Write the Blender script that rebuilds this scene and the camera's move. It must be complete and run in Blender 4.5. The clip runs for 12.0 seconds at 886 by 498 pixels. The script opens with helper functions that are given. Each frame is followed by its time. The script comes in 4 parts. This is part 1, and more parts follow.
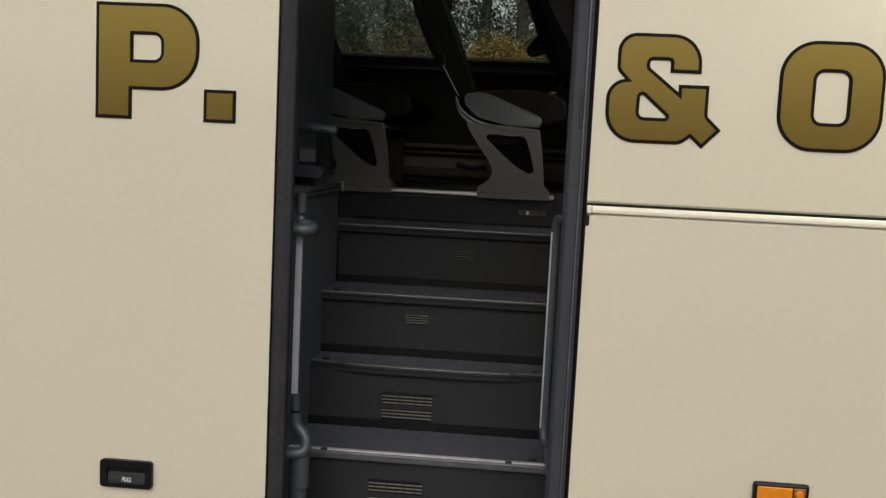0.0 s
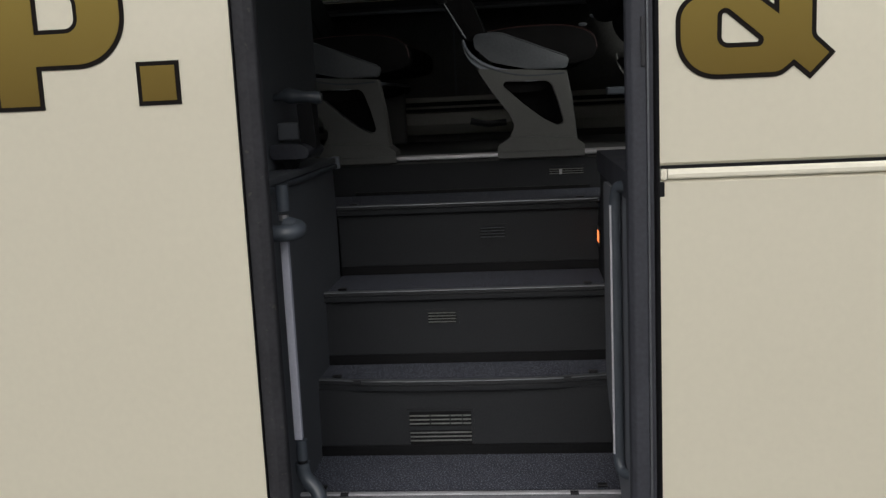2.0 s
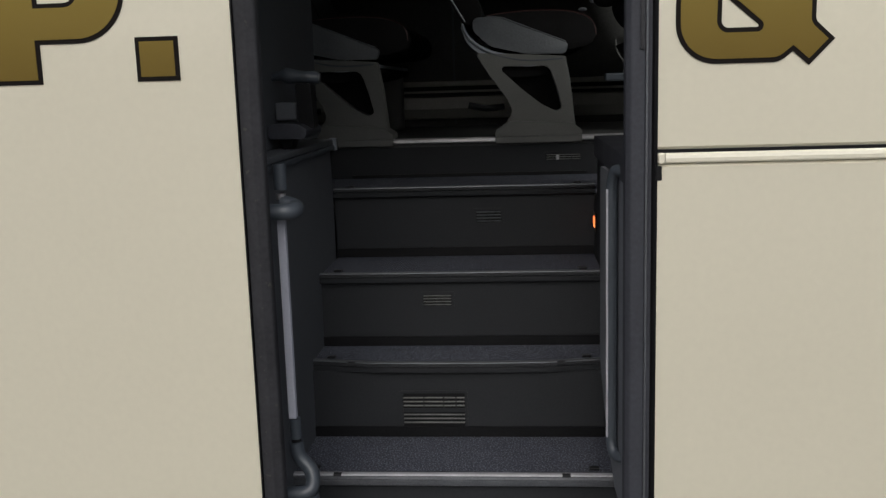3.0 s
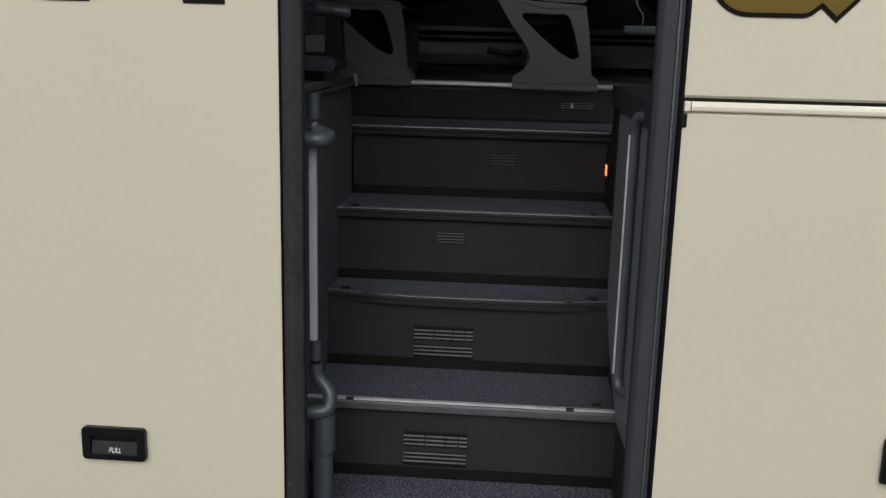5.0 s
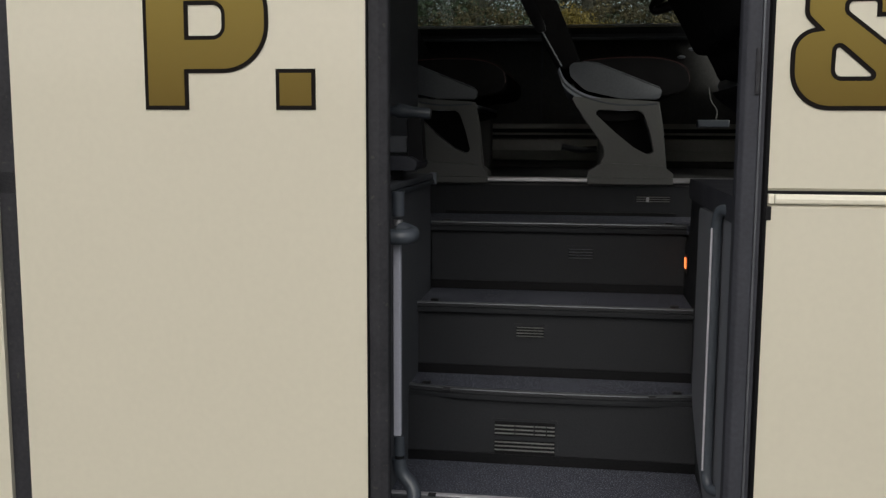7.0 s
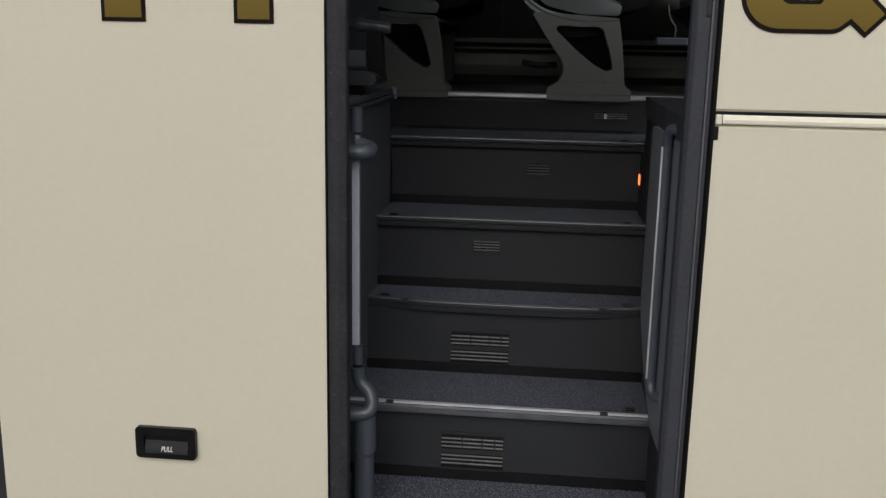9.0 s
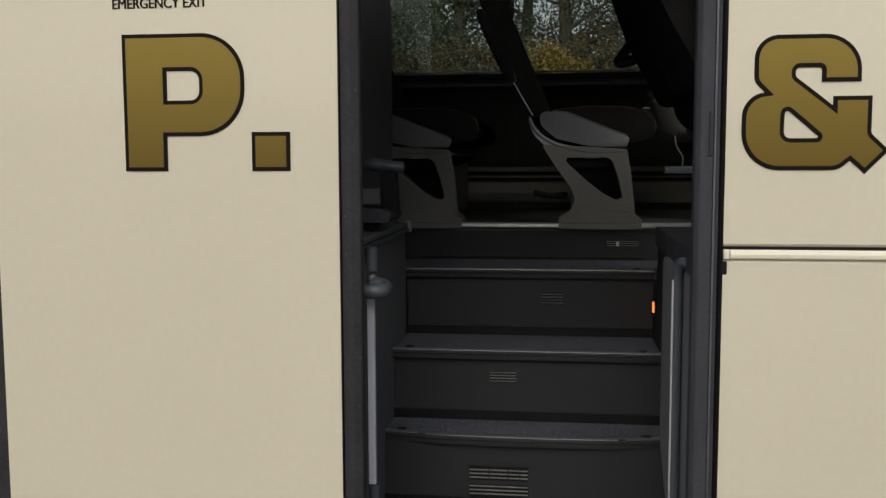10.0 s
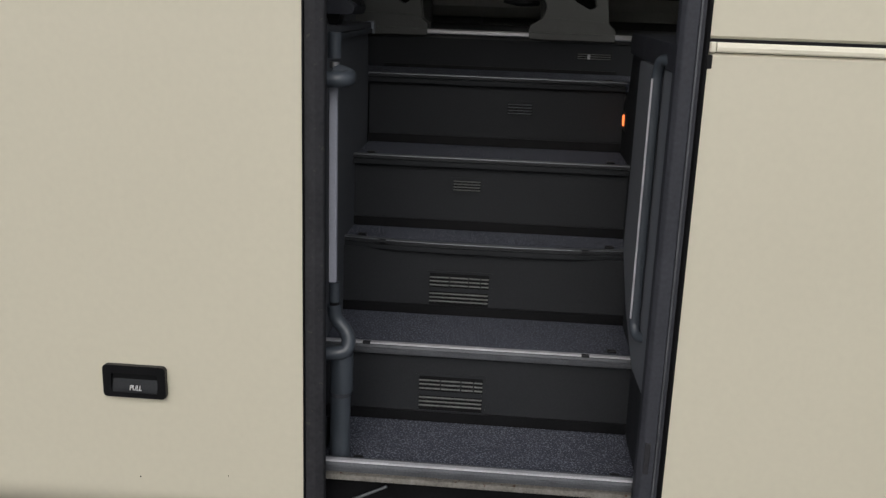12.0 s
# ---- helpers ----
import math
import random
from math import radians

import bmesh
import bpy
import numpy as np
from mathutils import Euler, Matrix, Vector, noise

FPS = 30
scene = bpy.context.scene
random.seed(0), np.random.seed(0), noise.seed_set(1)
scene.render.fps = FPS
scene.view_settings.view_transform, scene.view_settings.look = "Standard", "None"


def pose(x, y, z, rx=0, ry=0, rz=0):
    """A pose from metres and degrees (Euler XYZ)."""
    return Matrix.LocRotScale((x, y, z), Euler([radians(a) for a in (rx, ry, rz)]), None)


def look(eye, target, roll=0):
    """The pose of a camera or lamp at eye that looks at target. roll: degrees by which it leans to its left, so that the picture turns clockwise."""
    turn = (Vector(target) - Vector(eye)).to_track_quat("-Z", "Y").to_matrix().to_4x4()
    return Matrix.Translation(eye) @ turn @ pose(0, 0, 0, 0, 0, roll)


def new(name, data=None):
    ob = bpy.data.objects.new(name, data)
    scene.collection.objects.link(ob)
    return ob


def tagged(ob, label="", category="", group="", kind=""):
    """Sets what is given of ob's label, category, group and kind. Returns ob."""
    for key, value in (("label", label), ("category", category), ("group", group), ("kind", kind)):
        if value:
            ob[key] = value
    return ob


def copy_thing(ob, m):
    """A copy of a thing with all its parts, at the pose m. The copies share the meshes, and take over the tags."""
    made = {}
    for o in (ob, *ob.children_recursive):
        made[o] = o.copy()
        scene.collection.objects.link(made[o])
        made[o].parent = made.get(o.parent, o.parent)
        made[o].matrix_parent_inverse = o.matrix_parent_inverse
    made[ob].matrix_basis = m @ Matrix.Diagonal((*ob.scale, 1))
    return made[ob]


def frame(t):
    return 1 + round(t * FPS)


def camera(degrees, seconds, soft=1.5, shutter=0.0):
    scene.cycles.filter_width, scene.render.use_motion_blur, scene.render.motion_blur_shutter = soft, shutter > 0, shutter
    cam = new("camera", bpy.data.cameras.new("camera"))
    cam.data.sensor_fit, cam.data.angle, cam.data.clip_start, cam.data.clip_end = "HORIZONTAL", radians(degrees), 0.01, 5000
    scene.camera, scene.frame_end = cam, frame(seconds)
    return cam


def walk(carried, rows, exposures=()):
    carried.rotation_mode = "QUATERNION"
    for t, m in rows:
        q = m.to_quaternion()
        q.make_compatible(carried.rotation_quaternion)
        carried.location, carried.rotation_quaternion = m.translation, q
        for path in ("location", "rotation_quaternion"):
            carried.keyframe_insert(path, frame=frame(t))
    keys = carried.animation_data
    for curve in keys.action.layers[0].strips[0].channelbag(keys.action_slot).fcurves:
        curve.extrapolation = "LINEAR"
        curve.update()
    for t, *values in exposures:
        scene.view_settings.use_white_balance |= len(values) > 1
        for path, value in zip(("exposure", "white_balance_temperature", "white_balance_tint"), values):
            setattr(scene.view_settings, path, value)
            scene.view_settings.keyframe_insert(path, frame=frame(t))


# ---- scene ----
cam = camera(51, 12.0, soft=1.4)
PATH = [
    (0, pose(0.169, -2.359, 1.541, 84.12, -2.76, 4.80)),
    (0.5, pose(0.132, -2.103, 1.533, 83.66, -2.42, 3.53)),
    (1, pose(0.130, -1.925, 1.553, 77.64, 1.71, 5.11)),
    (1.5, pose(0.125, -1.802, 1.575, 81.19, 1.99, 7.29)),
    (2, pose(0.088, -1.771, 1.577, 80.84, 2.64, 4.83)),
    (2.5, pose(0.078, -1.790, 1.582, 78.28, 1.91, 5.18)),
    (3, pose(0.084, -1.777, 1.563, 80.11, 1.71, 4.65)),
    (3.2, pose(0.095, -1.779, 1.559, 79.71, 1.49, 4.66)),
    (4.8, pose(0.005, -1.856, 1.526, 76.19, -1.62, 2.96)),
    (5, pose(0.009, -1.860, 1.538, 77.16, -1.43, 4.40)),
    (5.5, pose(0.051, -1.811, 1.588, 80.38, -1.12, 6.18)),
    (6, pose(0.029, -1.801, 1.631, 84.20, -0.87, 4.79)),
    (6.5, pose(0.027, -1.836, 1.590, 86.19, -0.24, 10.20)),
    (7, pose(-0.023, -1.888, 1.544, 82.89, -0.23, 8.39)),
    (7.2, pose(-0.049, -1.897, 1.543, 80.74, -0.32, 6.50)),
    (8.8, pose(0.004, -1.925, 1.541, 75.80, -0.91, 6.97)),
    (9, pose(-0.001, -1.933, 1.558, 77.52, -1.07, 6.30)),
    (9.5, pose(-0.006, -1.955, 1.574, 81.31, -0.72, 6.54)),
    (10, pose(0.012, -1.951, 1.608, 84.68, 0.20, 7.28)),
    (10.5, pose(0.020, -1.916, 1.614, 88.36, 0.27, 5.62)),
    (11, pose(0.003, -1.882, 1.585, 88.75, 0.03, 3.39)),
    (11.5, pose(-0.017, -1.840, 1.504, 80.62, -1.88, 3.45)),
    (12, pose(-0.024, -1.877, 1.487, 75.05, -1.98, 4.76)),
]
EXPOSURES = [(0, 0.0, 6950, 10), (0.6, 0.0, 7100, 10), (1.0, 0.0, 6500, 10), (6.0, 0.0, 6500, 10), (6.3, 0.0, 7250, 10), (6.7, 0.0, 7250, 10), (7.1, 0.0, 6500, 10), (9.6, 0.0, 6500, 10), (10.0, 0.0, 6900, 10), (10.4, 0.0, 7250, 10), (11.1, 0.0, 7250, 10), (11.5, -0.08, 6600, 10), (11.8, 0.0, 6500, 10), (12, 0.0, 6500, 10)]
walk(cam, PATH, EXPOSURES)

# ---- light: an overcast sky ----
world = bpy.data.worlds.new("sky")
scene.world = world
world.use_nodes = True
wn = world.node_tree.nodes
sky = wn.new("ShaderNodeTexSky")
sky.sky_type = "NISHITA"
sky.sun_disc = False
sky.sun_elevation, sky.sun_rotation = radians(38), radians(192)
sky.air_density, sky.dust_density, sky.ozone_density = 1.0, 3.0, 1.0
grey = wn.new("ShaderNodeHueSaturation")          # cloud takes most of the blue out
grey.inputs["Saturation"].default_value = 0.35
world.node_tree.links.new(sky.outputs[0], grey.inputs["Color"])
world.node_tree.links.new(grey.outputs[0], wn["Background"].inputs[0])
wn["Background"].inputs[1].default_value = 0.121
sun = new("sun", bpy.data.lights.new("sun", "SUN"))
sun.data.energy, sun.data.angle, sun.data.color = 0.81, radians(40), (1.0, 0.985, 0.95)
sun.matrix_world = look((1.5, -7, 6.4), (0, 0, 1))
fill_lamp = new("window_light", bpy.data.lights.new("window_light", "AREA"))      # added lamp inside the near window; brightens the interior beyond the sky's light
fill_lamp.data.shape, fill_lamp.data.size, fill_lamp.data.size_y = "RECTANGLE", 1.8, 0.7
fill_lamp.data.energy, fill_lamp.data.color = 36, (1.0, 1.0, 0.95)
fill_lamp.matrix_world = look((2.08, 0.04, 2.55), (1.6, 2.0, 2.0))

# ---- materials ----
def material(name, base, rough=0.6, metal=0.0, vary=0.15, scale=8.0, fine=120.0, bump=0.1, coat=0.0, specks=None, island=0.0, obvar=0.0, spec=0.5):
    """Principled surface with variation at two scales, a fine relief and, if wanted, specks of another colour."""
    m = bpy.data.materials.new(name)
    m.use_nodes = True
    n, l = m.node_tree.nodes, m.node_tree.links
    p = n["Principled BSDF"]
    p.inputs["Specular IOR Level"].default_value = spec
    p.inputs["Metallic"].default_value, p.inputs["Coat Weight"].default_value = metal, coat
    tc = n.new("ShaderNodeTexCoord")
    big, small = n.new("ShaderNodeTexNoise"), n.new("ShaderNodeTexNoise")
    big.inputs["Scale"].default_value, small.inputs["Scale"].default_value = scale, fine
    big.inputs["Detail"].default_value, small.inputs["Detail"].default_value = 5, 3
    for t in (big, small):
        l.new(tc.outputs["Object"], t.inputs["Vector"])
    add = n.new("ShaderNodeMath")
    add.operation = "ADD"
    l.new(big.outputs["Fac"], add.inputs[0])
    l.new(small.outputs["Fac"], add.inputs[1])
    amount = add.outputs[0]
    if island or obvar:
        source = n.new("ShaderNodeNewGeometry" if island else "ShaderNodeObjectInfo")
        more = n.new("ShaderNodeMath")
        more.operation = "MULTIPLY_ADD"
        l.new(source.outputs["Random Per Island" if island else "Random"], more.inputs[0])
        more.inputs[1].default_value = (island or obvar) * 2
        l.new(amount, more.inputs[2])
        amount = more.outputs[0]
    ramp = n.new("ShaderNodeMapRange")
    ramp.inputs["From Min"].default_value, ramp.inputs["From Max"].default_value = 0.6, 1.4 + 2 * (island or obvar)
    ramp.inputs["To Min"].default_value, ramp.inputs["To Max"].default_value = 1 - vary, 1 + vary
    l.new(amount, ramp.inputs["Value"])
    tint = n.new("ShaderNodeVectorMath")
    tint.operation = "SCALE"
    tint.inputs[0].default_value = base
    l.new(ramp.outputs[0], tint.inputs["Scale"])
    colour = tint.outputs[0]
    if specks:
        how, tone, size = specks
        vor = n.new("ShaderNodeTexNoise")
        vor.inputs["Scale"].default_value, vor.inputs["Detail"].default_value = size, 2
        l.new(tc.outputs["Object"], vor.inputs["Vector"])
        cut = n.new("ShaderNodeMapRange")
        cut.inputs["From Min"].default_value, cut.inputs["From Max"].default_value = 1 - how, 1 - how + 0.06
        l.new(vor.outputs["Fac"], cut.inputs["Value"])
        mix = n.new("ShaderNodeMix")
        mix.data_type = "RGBA"
        l.new(cut.outputs[0], mix.inputs["Factor"])
        l.new(colour, mix.inputs["A"])
        mix.inputs["B"].default_value = (*tone, 1)
        colour = mix.outputs["Result"]
    l.new(colour, p.inputs["Base Color"])
    rr = n.new("ShaderNodeMapRange")
    rr.inputs["To Min"].default_value, rr.inputs["To Max"].default_value = max(rough - 0.12, 0.03), min(rough + 0.12, 1)
    l.new(big.outputs["Fac"], rr.inputs["Value"])
    l.new(rr.outputs[0], p.inputs["Roughness"])
    if bump:
        b = n.new("ShaderNodeBump")
        b.inputs["Strength"].default_value, b.inputs["Distance"].default_value = bump, 0.002
        l.new(small.outputs["Fac"], b.inputs["Height"])
        l.new(b.outputs[0], p.inputs["Normal"])
    return m


def pane_material(name, tint, ior=1.45):
    m = bpy.data.materials.new(name)
    m.use_nodes = True
    n, l = m.node_tree.nodes, m.node_tree.links
    n.remove(n["Principled BSDF"])
    clear, gloss, mix, fr = n.new("ShaderNodeBsdfTransparent"), n.new("ShaderNodeBsdfGlossy"), n.new("ShaderNodeMixShader"), n.new("ShaderNodeFresnel")
    clear.inputs[0].default_value = (*tint, 1)
    gloss.inputs["Roughness"].default_value = 0.03
    fr.inputs["IOR"].default_value = ior
    l.new(fr.outputs[0], mix.inputs[0])
    l.new(clear.outputs[0], mix.inputs[1])
    l.new(gloss.outputs[0], mix.inputs[2])
    l.new(mix.outputs[0], n["Material Output"].inputs[0])
    return m


def glow_material(name, colour, strength):
    m = bpy.data.materials.new(name)
    m.use_nodes = True
    p = m.node_tree.nodes["Principled BSDF"]
    p.inputs["Base Color"].default_value = (*colour, 1)
    p.inputs["Emission Color"].default_value, p.inputs["Emission Strength"].default_value = (*colour, 1), strength
    return m


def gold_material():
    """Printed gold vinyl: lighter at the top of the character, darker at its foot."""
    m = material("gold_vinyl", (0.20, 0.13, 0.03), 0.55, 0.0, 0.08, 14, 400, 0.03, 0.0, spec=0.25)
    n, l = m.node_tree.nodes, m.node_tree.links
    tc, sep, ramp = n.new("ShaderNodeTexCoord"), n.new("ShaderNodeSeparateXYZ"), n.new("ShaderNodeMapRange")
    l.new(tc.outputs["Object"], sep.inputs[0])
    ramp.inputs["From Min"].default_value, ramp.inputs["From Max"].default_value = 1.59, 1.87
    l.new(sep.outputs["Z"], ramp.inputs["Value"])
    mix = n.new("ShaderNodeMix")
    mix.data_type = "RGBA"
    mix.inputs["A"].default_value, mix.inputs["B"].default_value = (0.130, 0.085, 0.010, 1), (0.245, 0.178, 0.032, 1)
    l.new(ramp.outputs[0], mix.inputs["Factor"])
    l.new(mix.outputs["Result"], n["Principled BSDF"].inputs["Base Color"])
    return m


CREAM = material("cream_paint", (0.630, 0.592, 0.472), 0.45, 0.0, 0.03, 1.6, 60, 0.004, 0.4)
CREAM_TRIM = material("cream_trim", (0.74, 0.70, 0.57), 0.35, 0.0, 0.05, 6, 90, 0.02, 0.3)
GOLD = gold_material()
OUTLINE = material("dark_brown_vinyl", (0.008, 0.006, 0.005), 0.7, 0.0, 0.2, 10, 200, 0.02, spec=0.12)
RUBBER = material("grey_black_rubber", (0.030, 0.030, 0.034), 0.62, 0.0, 0.35, 9, 90, 0.25, 0.0, (0.34, (0.052, 0.050, 0.047), 70), spec=0.2)
SEAL = material("black_seal", (0.008, 0.008, 0.009), 0.5, 0.0, 0.3, 12, 150, 0.1, spec=0.15)
JAMB = material("slate_grey_jamb", (0.041, 0.043, 0.052), 0.6, 0.0, 0.22, 7, 110, 0.15, spec=0.22)
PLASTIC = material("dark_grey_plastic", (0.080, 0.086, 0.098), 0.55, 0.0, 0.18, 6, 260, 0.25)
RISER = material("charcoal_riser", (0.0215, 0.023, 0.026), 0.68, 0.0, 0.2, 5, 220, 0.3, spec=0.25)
CARPET = material("speckled_carpet", (0.046, 0.050, 0.070), 0.95, 0.0, 0.4, 24, 520, 1.0, 0.0, (0.45, (0.195, 0.210, 0.255), 235))
DARK = material("interior_black", (0.082, 0.082, 0.080), 0.7, 0.0, 0.25, 5, 120, 0.15, spec=0.25)
EDGE = material("worn_bright_edge", (0.50, 0.50, 0.53), 0.5, 0.25, 0.25, 24, 260, 0.08)
SILVER = material("brushed_aluminium", (0.50, 0.50, 0.52), 0.34, 0.85, 0.2, 20, 300, 0.08)
DULL = material("dull_metal", (0.15, 0.158, 0.172), 0.45, 0.6, 0.25, 18, 260, 0.1)
POLE = material("satin_grey_pole", (0.42, 0.43, 0.50), 0.75, 0.0, 0.1, 10, 200, 0.04)
TUBE = material("blue_grey_tube", (0.052, 0.062, 0.076), 0.45, 0.0, 0.15, 14, 240, 0.06, 0.2)
SHELL = material("grey_seat_shell", (0.20, 0.220, 0.255), 0.4, 0.0, 0.12, 12, 240, 0.06)
PEDESTAL = material("grey_cast_pedestal", (0.098, 0.099, 0.095), 0.5, 0.0, 0.15, 10, 200, 0.1)
CUSHION = material("grey_leather", (0.072, 0.078, 0.088), 0.5, 0.0, 0.2, 9, 160, 0.3)
FABRIC = material("black_seat_fabric", (0.0085, 0.0082, 0.0085), 0.9, 0.0, 0.35, 14, 300, 0.6, spec=0.06)
RED = material("red_piping", (0.050, 0.013, 0.012), 0.6, 0.0, 0.2, 20, 200, 0.1)
HEATER = material("grey_heater_cover", (0.22, 0.22, 0.20), 0.45, 0.2, 0.18, 7, 180, 0.1)
BLACK_PLASTIC = material("black_plastic", (0.007, 0.007, 0.008), 0.36, 0.0, 0.25, 30, 300, 0.15, spec=0.25)
WHITE = material("white_print", (0.75, 0.75, 0.73), 0.6, 0.0, 0.06, 40, 200, 0.02)
AMBER = material("amber_lens", (0.75, 0.24, 0.015), 0.2, 0.0, 0.12, 30, 200, 0.05, 0.5)
AMBER_DARK = material("dull_amber_reflector", (0.30, 0.10, 0.015), 0.3, 0.0, 0.3, 60, 200, 0.1, 0.4)
BLUE_LENS = material("dark_blue_lens", (0.035, 0.045, 0.07), 0.25, 0.0, 0.2, 30, 200, 0.05, 0.5)
DUSTY_SILL = material("worn_sill_metal", (0.26, 0.245, 0.22), 0.5, 0.4, 0.4, 22, 160, 0.25, 0.0, (0.36, (0.13, 0.075, 0.05), 70))
BAND = material("black_glass_band", (0.010, 0.011, 0.014), 0.55, 0.0, 0.3, 3, 90, 0.02, 0.0, spec=0.2)
VENT = material("worn_grille", (0.165, 0.168, 0.165), 0.55, 0.2, 0.35, 30, 200, 0.1)
SLATE = material("slate_wall_panel", (0.150, 0.158, 0.178), 0.55, 0.0, 0.12, 5, 260, 0.2)
ASPHALT = material("asphalt", (0.055, 0.054, 0.052), 0.9, 0.0, 0.25, 2, 90, 0.8)
LINING = material("grey_lining", (0.68, 0.68, 0.66), 0.85, 0.0, 0.12, 3, 200, 0.2)
GLASS = pane_material("window_glass", (0.78, 0.82, 0.80))
TINTED = pane_material("tinted_glass", (0.42, 0.45, 0.46))
LIT = glow_material("lit_marker", (1.0, 0.22, 0.06), 1.7)
BARK = material("bark", (0.090, 0.085, 0.066), 0.9, 0.0, 0.35, 6, 60, 0.8)
EVERGREEN = material("evergreen_leaf", (0.040, 0.062, 0.030), 0.6, 0.0, 0.5, 0.6, 9, 0.0, 0, None, 0.4)
MOSS = material("moss_green_leaf", (0.090, 0.108, 0.062), 0.65, 0.0, 0.5, 0.6, 9, 0.0, 0, None, 0.4)
OLIVE = material("olive_brown_leaf", (0.085, 0.078, 0.040), 0.65, 0.0, 0.5, 0.6, 9, 0.0, 0, None, 0.4)
YELLOW = material("yellow_leaf", (0.22, 0.16, 0.035), 0.6, 0.0, 0.5, 0.6, 9, 0.0, 0, None, 0.4)
RUST = material("rust_brown_hedge", (0.112, 0.090, 0.042), 0.7, 0.0, 0.5, 0.6, 9, 0.0, 0, None, 0.4)
GRASS = material("grass_verge", (0.055, 0.075, 0.03), 0.9, 0.0, 0.4, 1.2, 40, 0.8)


# ---- mesh helpers ----
def part(name, bm, mat, parent=None, label="", smooth=False):
    me = bpy.data.meshes.new(name)
    bmesh.ops.recalc_face_normals(bm, faces=bm.faces)
    for f in bm.faces:
        f.smooth = smooth
    for e in bm.edges:
        if smooth and len(e.link_faces) == 2 and e.calc_face_angle(0) > 0.65:
            e.smooth = False
    bm.to_mesh(me)
    bm.free()
    me.materials.append(mat)
    ob = new(name, me)
    if parent:
        ob.parent = parent
        ob.matrix_parent_inverse = parent.matrix_world.inverted()
    return tagged(ob, label)


def thing(name, label, category, at=(0, 0, 0), group="", kind=""):
    ob = new(name)
    ob.empty_display_size = 0.1
    ob.matrix_world = Matrix.Translation(at)
    return tagged(ob, label, category, group, kind)


def bevel(bm, r, seg=2):
    if r:
        bmesh.ops.bevel(bm, geom=list(bm.edges), offset=r, segments=seg, affect="EDGES", profile=0.5, clamp_overlap=True)
    return bm


def box(x0, x1, y0, y1, z0, z1, r=0.0, seg=2):
    bm = bmesh.new()
    bmesh.ops.create_cube(bm, size=1)
    for v in bm.verts:
        v.co = ((x0 + x1) / 2 + v.co.x * (x1 - x0), (y0 + y1) / 2 + v.co.y * (y1 - y0), (z0 + z1) / 2 + v.co.z * (z1 - z0))
    return bevel(bm, r, seg)


def rounded(corners, n=7):
    """A closed outline from corners (x, z, radius)."""
    out, k = [], len(corners)
    for i in range(k):
        p = Vector(corners[i][:2])
        a, b = Vector(corners[i - 1][:2]) - p, Vector(corners[(i + 1) % k][:2]) - p
        r = corners[i][2]
        if r <= 0:
            out.append(p)
            continue
        ang = a.angle(b)
        d = min(r / math.tan(ang / 2), 0.499 * a.length if corners[i - 1][2] else 0.98 * a.length, 0.499 * b.length if corners[(i + 1) % k][2] else 0.98 * b.length)
        s, e = p + a.normalized() * d, p + b.normalized() * d
        for j in range(n + 1):
            t = j / n
            # a rational quadratic gives the true arc
            c = math.sin(ang / 2)
            den = (1 - t) ** 2 + 2 * c * t * (1 - t) + t * t
            out.append((s * (1 - t) ** 2 + p * 2 * c * t * (1 - t) + e * t * t) / den)
    return [tuple(v) for v in out]


def inset(points, d):
    """Moves a closed outline inward by d (outward where d < 0)."""
    k = len(points)
    area = sum(points[i - 1][0] * points[i][1] - points[i][0] * points[i - 1][1] for i in range(k))
    sign = 1 if area > 0 else -1
    out = []
    for i in range(k):
        a, p, b = Vector(points[i - 1]), Vector(points[i]), Vector(points[(i + 1) % k])
        e, f = p - a, b - p
        if e.length < 1e-7 or f.length < 1e-7:
            e = f = (e if e.length > f.length else f)
        n1, n2 = Vector((-e.y, e.x)).normalized() * sign, Vector((-f.y, f.x)).normalized() * sign
        m = n1 + n2
        m = n1 if m.length < 1e-6 else m.normalized()
        out.append(tuple(p + m * d / max(m.dot(n1), 0.35)))
    return out


def plate(loops, lift, y0, y1):
    """A flat plate in the plane of x and z, from an outline and its holes, between two depths."""
    bm = bmesh.new()
    edges = []
    for loop in loops:
        vs = [bm.verts.new((x, y0, z)) for x, z in loop]
        edges += [bm.edges.new((vs[i - 1], vs[i])) for i in range(len(vs))]
    bmesh.ops.triangle_fill(bm, use_beauty=True, use_dissolve=False, edges=edges)
    made = bmesh.ops.extrude_face_region(bm, geom=list(bm.faces))
    bmesh.ops.translate(bm, vec=(0, y1 - y0, 0), verts=[v for v in made["geom"] if isinstance(v, bmesh.types.BMVert)])
    return bm


def prism(points, axis, a, b, r=0.0):
    """Extrudes an outline along an axis: 'x' takes (y, z), 'y' takes (x, z), 'z' takes (x, y)."""
    bm = bmesh.new()

    def at(p, c):
        return {"x": (c, p[0], p[1]), "y": (p[0], c, p[1]), "z": (p[0], p[1], c)}[axis]

    lo, hi = [bm.verts.new(at(p, a)) for p in points], [bm.verts.new(at(p, b)) for p in points]
    bm.faces.new(lo), bm.faces.new(hi[::-1])
    for i in range(len(points)):
        bm.faces.new((lo[i - 1], lo[i], hi[i], hi[i - 1]))
    return bevel(bm, r)


